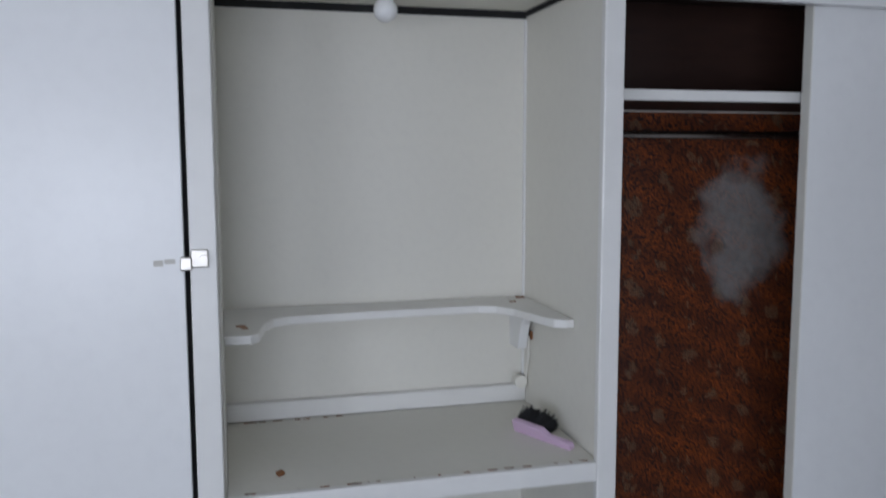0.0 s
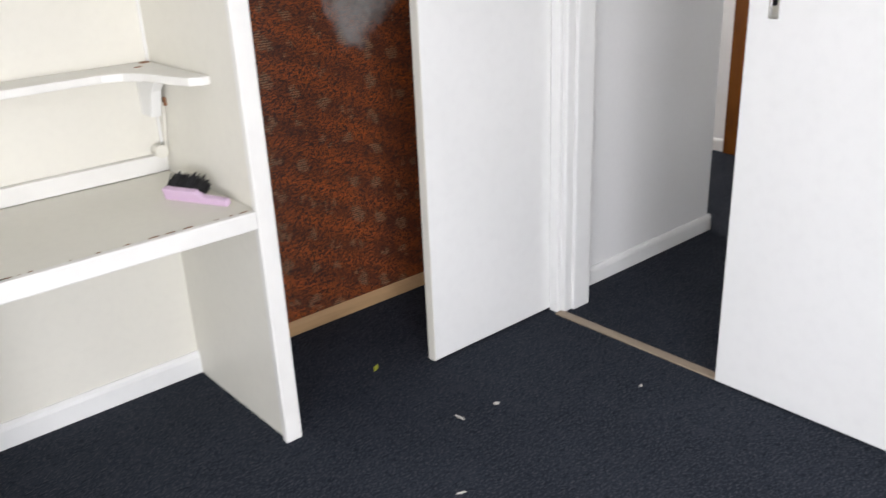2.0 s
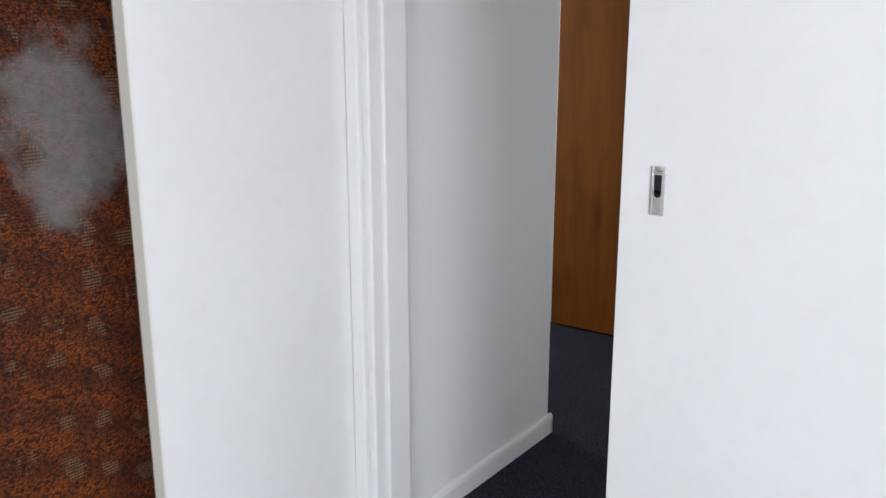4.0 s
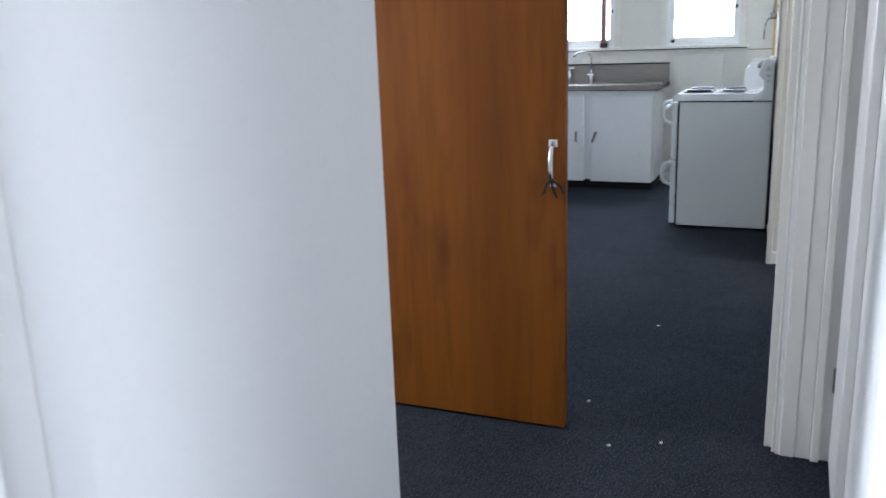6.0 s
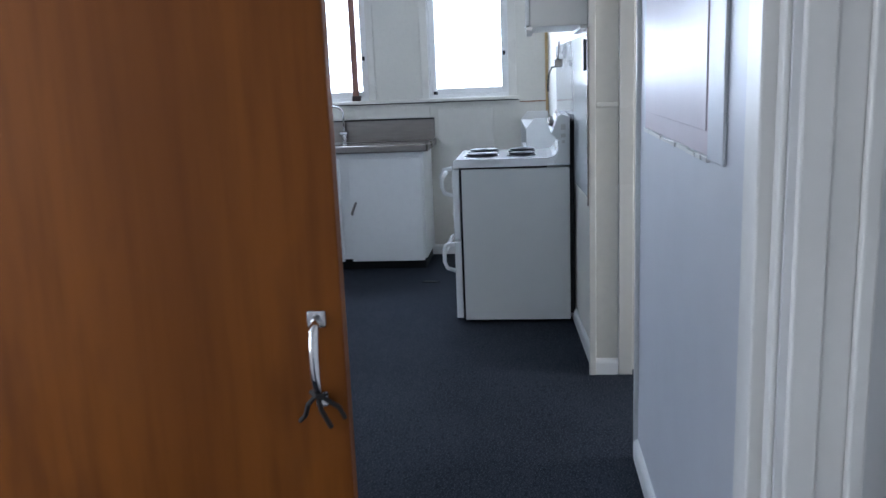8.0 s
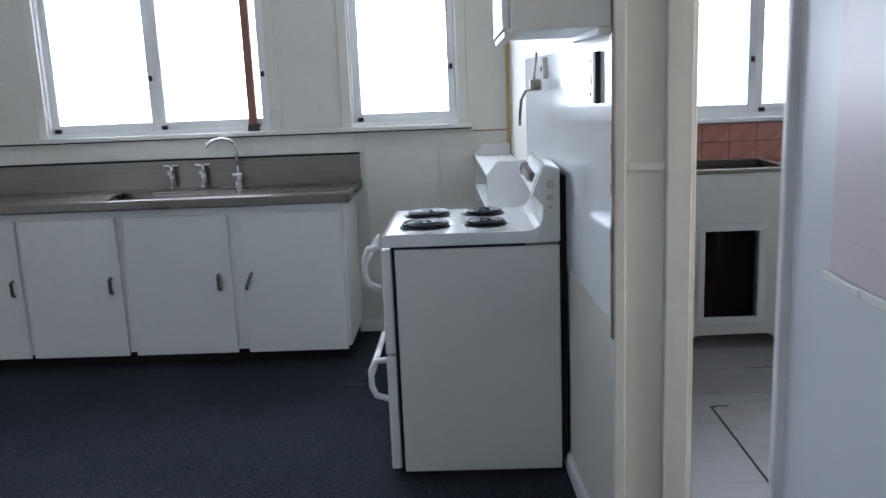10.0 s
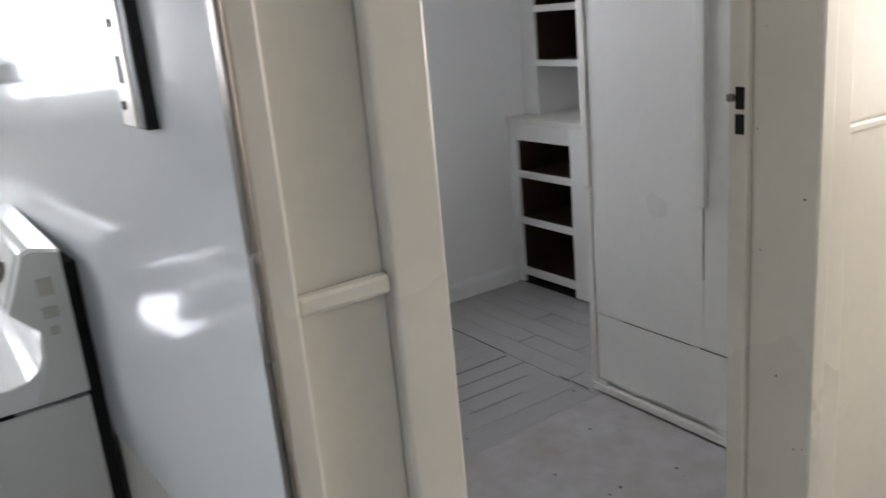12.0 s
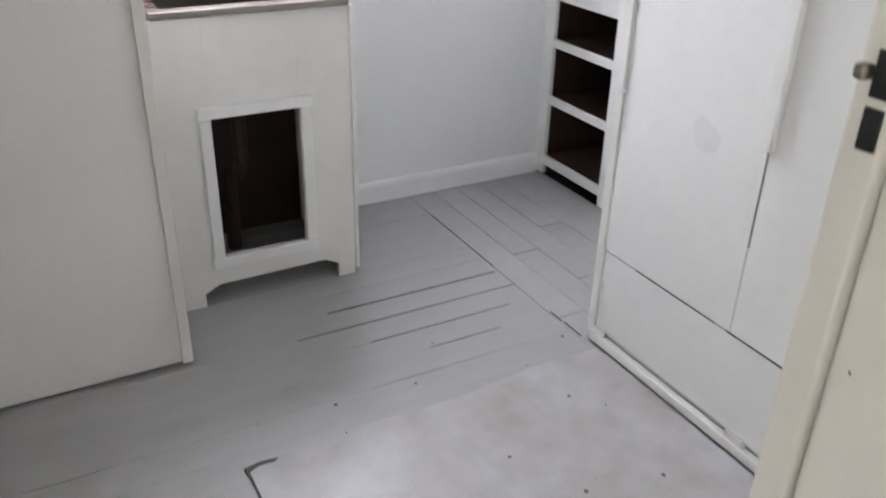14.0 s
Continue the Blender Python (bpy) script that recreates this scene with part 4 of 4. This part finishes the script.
def shelf_cheek(x, front, back):
    outline = [(back, 0.76), (back, 1.08), (front - 0.05, 1.08), (front, 1.02), (front, 0.76)]
    return prism(outline, x, x + 0.016, axis="x", bevel=0.002)


bit("cheek", shelf_cheek(6.34, -0.262, -0.475), GLOSS_WHITE, cs)
bit("cheek", shelf_cheek(7.38, -0.222, -0.425), GLOSS_WHITE, cs)
for z in (1.005, 0.835):
    bit("shelf_board", prism([(6.357, -0.474), (7.379, -0.424), (7.379, -0.226), (6.357, -0.266)], z, z + 0.016, bevel=0.002), GLOSS_WHITE, cs)
fm = thing("floor_mark", (6.49, 0.41, 0), "small dark mark on the kitchen carpet", "floor mark")
bit("mark", prism([(6.46, 0.36), (6.5, 0.34), (6.53, 0.43), (6.48, 0.46)], 0.001, 0.004), BLACK, fm)

# ---- laundry ----
tc = thing("laundry_tub_cabinet", (7.1, -1.55, 0), "white painted laundry tub cabinet with an open hatch", "cabinet")
X = 6.885
for name, *row in (("stile", -1.385, -1.245, 0.1, 0.92), ("stile", -1.83, -1.66, 0.1, 0.92), ("lower_rail", -1.6595, -1.3855, 0.075, 0.165), ("upper_rail", -1.6595, -1.3855, 0.63, 0.92), ("foot", -1.31, -1.245, 0.0, 0.0995), ("foot", -1.83, -1.77, 0.0, 0.0995)):
    bit(name, boxes((X, X + 0.02, *row)), TRIM_WORN, tc)
bit("skirt", prism([(-1.7695, 0.0995), (-1.7695, 0.05), (-1.72, 0.075), (-1.36, 0.07), (-1.3105, 0.045), (-1.3105, 0.0995)], X + 0.002, X + 0.018, axis="x"), TRIM_WORN, tc, "ragged lower edge")
bit("hatch_frame", boxes((X - 0.012, X - 0.001, -1.70, -1.345, 0.625, 0.662), (X - 0.012, X - 0.001, -1.70, -1.345, 0.13, 0.167), (X - 0.012, X - 0.001, -1.385, -1.35, 0.167, 0.625), (X - 0.012, X - 0.001, -1.695, -1.66, 0.167, 0.625), bevel=0.004), GLOSS_WHITE, tc)
bit("side", boxes((X + 0.02, 7.398, -1.83, -1.812, 0.0, 0.92)), TRIM_WORN, tc)
bit("corner_post", boxes((X - 0.008, X + 0.03, -1.845, -1.83, 0.02, 0.92), bevel=0.003), TRIM_WORN, tc)
# Inner walls coloured dark brown to imitate the shade inside the hatch.
bit("shaded_inner_wall", boxes((7.38, 7.398, -1.81, -1.25, 0.0, 0.9), (X + 0.02, 7.38, -1.25, -1.235, 0.0, 0.9)), SHELFWOOD_SHADE, tc)
bit("tub_rim", boxes((X - 0.012, X + 0.04, -1.83, -1.25, 0.921, 0.942), (7.34, 7.398, -1.83, -1.25, 0.921, 0.942), (X + 0.04, 7.34, -1.83, -1.79, 0.921, 0.942), (X + 0.04, 7.34, -1.29, -1.25, 0.921, 0.942), bevel=0.003), STEEL, tc)
bit("tub_bowl", boxes((X + 0.04, 7.34, -1.79, -1.29, 0.66, 0.672), (X + 0.03, X + 0.04, -1.79, -1.29, 0.66, 0.92), (7.34, 7.35, -1.79, -1.29, 0.66, 0.92), (X + 0.04, 7.34, -1.8, -1.79, 0.66, 0.92), (X + 0.04, 7.34, -1.29, -1.28, 0.66, 0.92)), STEEL, tc)
# Pipe takes the same dark brown as the shaded interior.
bit("waste_pipe", tube([(7.1, -1.52, 0.66), (7.1, -1.52, 0.4), (7.15, -1.52, 0.33), (7.2, -1.5, 0.33), (7.22, -1.5, 0.02)], 0.025, 10), SHELFWOOD_SHADE, tc)

sp = thing("tiled_splashback", (7.39, -1.75, 0.91), "salmon pink tiled splashback under the laundry window", "tiles")
bit("backing", boxes((7.394, 7.3995, -2.255, -1.2, 0.905, 1.143)), GROUT, sp)
tile_mesh = mesh_of("tile", boxes((-0.008, 0.0, -0.074, 0.074, -0.05, 0.05), bevel=0.002), TILE)
for i in range(7):
    for j in range(2):
        o = new("tile", tile_mesh)
        o.location = (7.394, -2.178 + 0.151 * i, 1.09 - 0.104 * j)
        hang(o, sp)
low = mesh_of("tile", boxes((-0.008, 0.0, -0.074, 0.074, -0.012, 0.012), bevel=0.002), TILE)
for i in range(7):
    o = new("tile", low)
    o.location = (7.394, -2.178 + 0.151 * i, 0.92)
    hang(o, sp)

wd = thing("laundry_cupboard", (5.6, -2.6, 0.012), "tall white painted built-in cupboard with cracked joints", "cupboard")
F = -2.31
bit("body", boxes((4.89, 6.17, -3.4, F - 0.02, 0.012, 2.3)), GLOSS_WHITE, wd)
bit("door", boxes((5.6695, 6.155, F - 0.019, F, 0.3245, 2.29), bevel=0.003), GLOSS_WHITE, wd)
bit("door", boxes((4.9, 5.6685, F - 0.019, F, 0.3245, 2.29), bevel=0.003), GLOSS_WHITE, wd)
bit("lower_panel", boxes((4.9, 6.155, F - 0.019, F - 0.001, 0.062, 0.322), bevel=0.003), GLOSS_WHITE, wd)
bit("batten", boxes((5.652, 5.69, F, F + 0.018, 0.8, 2.29), bevel=0.004), GLOSS_WHITE, wd)
bit("corner_stile", boxes((6.156, 6.19, F - 0.03, F + 0.008, 0.8, 2.3), (6.156, 6.186, F - 0.03, F + 0.005, 0.04, 0.79), bevel=0.004), TRIM_WORN, wd)
bit("plinth", boxes((4.89, 6.18, F - 0.015, F + 0.008, 0.012, 0.04), (5.56, 5.62, F - 0.015, F + 0.003, 0.04, 0.06), (6.11, 6.18, F - 0.015, F + 0.003, 0.04, 0.06), bevel=0.002), TRIM_WORN, wd)
bit("crack", boxes((5.5, 5.68, F, F + 0.001, 0.3215, 0.325)), DIRT, wd)
bit("crack", boxes((5.72, 6.02, F, F + 0.001, 0.322, 0.3245)), DIRT, wd)
bit("crack", boxes((5.6675, 5.67, F, F + 0.001, 0.56, 0.8)), DIRT, wd)

su = thing("laundry_shelf_unit", (7.1, -3.1, 0.012), "white built-in shelf unit with dark open shelves", "shelves")
Y = -2.93
bit("front_frame", boxes((7.335, 7.398, Y - 0.02, Y, 0.012, 0.855), (6.83, 6.945, Y - 0.02, Y, 0.012, 0.855), (6.945, 7.335, Y - 0.02, Y, 0.77, 0.855), (6.945, 7.335, Y - 0.02, Y, 0.055, 0.095), bevel=0.003), GLOSS_WHITE, su)
bit("counter", boxes((6.83, 7.398, -3.41, Y + 0.012, 0.856, 0.882), bevel=0.003), TRIM_WORN, su)
for z in (0.35, 0.595):
    bit("shelf_edge", boxes((6.945, 7.335, Y - 0.018, Y - 0.002, z - 0.018, z + 0.018), bevel=0.003), GLOSS_WHITE, su)
    bit("shelf_board", boxes((6.945, 7.335, -3.40, Y - 0.02, z - 0.008, z + 0.008)), SHELFWOOD_SHADE, su)
for name, row in (("back", (6.83, 7.398, -3.415, -3.40, 0.012, 0.855)), ("side", (7.336, 7.35, -3.4, Y - 0.02, 0.012, 0.855)), ("side", (6.93, 6.944, -3.4, Y - 0.02, 0.012, 0.855)), ("bottom", (6.945, 7.335, -3.4, Y - 0.02, 0.08, 0.095))):
    bit(name, boxes(row), SHELFWOOD_SHADE, su)
bit("upper_frame", boxes((7.29, 7.398, -3.07, -3.05, 0.883, 2.2), (6.83, 6.90, -3.07, -3.05, 0.883, 2.2), bevel=0.003), GLOSS_WHITE, su)
for z in (1.14, 1.40, 1.66, 1.92):
    bit("shelf_edge", boxes((6.90, 7.29, -3.07, -3.052, z - 0.016, z + 0.016), bevel=0.003), GLOSS_WHITE, su)
    bit("shelf_board", boxes((6.90, 7.29, -3.4, -3.07, z - 0.008, z + 0.008)), SHELFWOOD_SHADE, su)
bit("upper_back", boxes((6.83, 7.3, -3.415, -3.4, 1.14, 2.2), (7.29, 7.3, -3.4, -3.07, 1.14, 2.2), (6.89, 6.9, -3.4, -3.07, 1.14, 2.2)), SHELFWOOD_SHADE, su)
bit("side_panel", boxes((7.30, 7.398, -3.41, -3.07, 0.883, 2.2)), GLOSS_WHITE, su)

lk = thing("strike_plate", (4.82, -1.425, 1.25), "dark metal strike plate on the laundry door jamb", "latch")
bit("plate", boxes((4.869, 4.884, -1.418, -1.415, 1.222, 1.254), (4.869, 4.884, -1.418, -1.415, 1.262, 1.297)), IRON, lk)
bit("tongue", boxes((4.8845, 4.896, -1.418, -1.406, 1.274, 1.286), bevel=0.003), STEEL, lk)

# laundry floor: boards along y, header boards across, a worn sheet on top
lf = thing("floor_laundry", (6.0, -2.0, 0), "grey painted timber floorboards in the laundry", "floor")
lf["kind"] = "structure"
bit("underfloor", boxes((4.79, 7.4, -3.6, -0.6, -0.1, -0.012)), BLACK, lf)
bit("sill_board", boxes((4.80, 4.885, -1.43, -0.72, -0.012, 0.006)), GREYFLOOR, lf)
BOARDS = {}
rnd = random.Random(9)


def board(x0, x1, y0, y1):
    key = (round(x1 - x0, 4), round(y1 - y0, 4))
    if key not in BOARDS:
        w, d = key[0] / 2, key[1] / 2
        BOARDS[key] = mesh_of("floorboard", boxes((-w, w, -d, d, -0.011, 0.0), bevel=0.0006), GREYFLOOR)
    o = new("floorboard", BOARDS[key])
    o.location = ((x0 + x1) / 2, (y0 + y1) / 2, 0.0 + rnd.uniform(-0.0006, 0.0005))
    hang(o, lf)


x = 4.886
while x < 7.38:
    gap = rnd.choice((0.0003, 0.0003, 0.0005, 0.0012))
    board(x, min(x + 0.105, 7.4) - gap, -2.285, -0.66)
    x += 0.105
for k, (y0, y1) in enumerate(((-2.40, -2.288), (-2.51, -2.402), (-2.62, -2.512), (-2.73, -2.622), (-2.84, -2.732), (-2.95, -2.842))):
    cut = (6.32, 6.75, 6.5, 6.9, 6.4, 6.7)[k]
    board(4.905, cut - 0.002, y0, y1)
    board(cut + 0.002, 7.395, y0, y1)
sheet = [(4.9, -1.2), (6.083, -1.2), (6.1, -1.3), (6.07, -1.42), (6.115, -1.5), (6.1, -1.8), (6.13, -2.1), (6.12, -2.3), (4.9, -2.3)]
bit("lino_sheet", prism(sheet, 0.0015, 0.006), GREYSHEET, lf, "worn pale grey sheet flooring")
bit("sheet_joint", boxes((4.95, 6.08, -1.204, -1.199, 0.001, 0.0067)), DIRT, lf)
bit("torn_edge", prism([(6.07, -1.196), (6.092, -1.196), (6.1, -1.24), (6.094, -1.285), (6.084, -1.27), (6.086, -1.23)], 0.0015, 0.0066), DIRT, lf)
for row in ((6.668, 6.674, -2.27, -1.64), (6.5645, 6.568, -2.285, -1.5), (6.46, 6.4625, -2.2, -1.7), (6.355, 6.357, -2.1, -1.85), (6.30, 6.36, -2.297, -2.292), (6.2, 6.29, -2.301, -2.295), (6.7, 7.18, -2.289, -2.285)):
    bit("board_gap", boxes((*row, 0.0005, 0.0019)), DIRT, lf)
scuffs = bmesh.new()
for k in range(70):
    cx, cy, r = rnd.uniform(4.95, 6.4), rnd.uniform(-2.28, -0.9), 0.001 + 0.006 * rnd.random() ** 5
    ring(scuffs, (cx, cy, 0.0064), r, 0.0003, "z", 7)
bit("scuff_marks", scuffs, DIRT, lf, "small dark scuffs")["kind"] = "stuff"
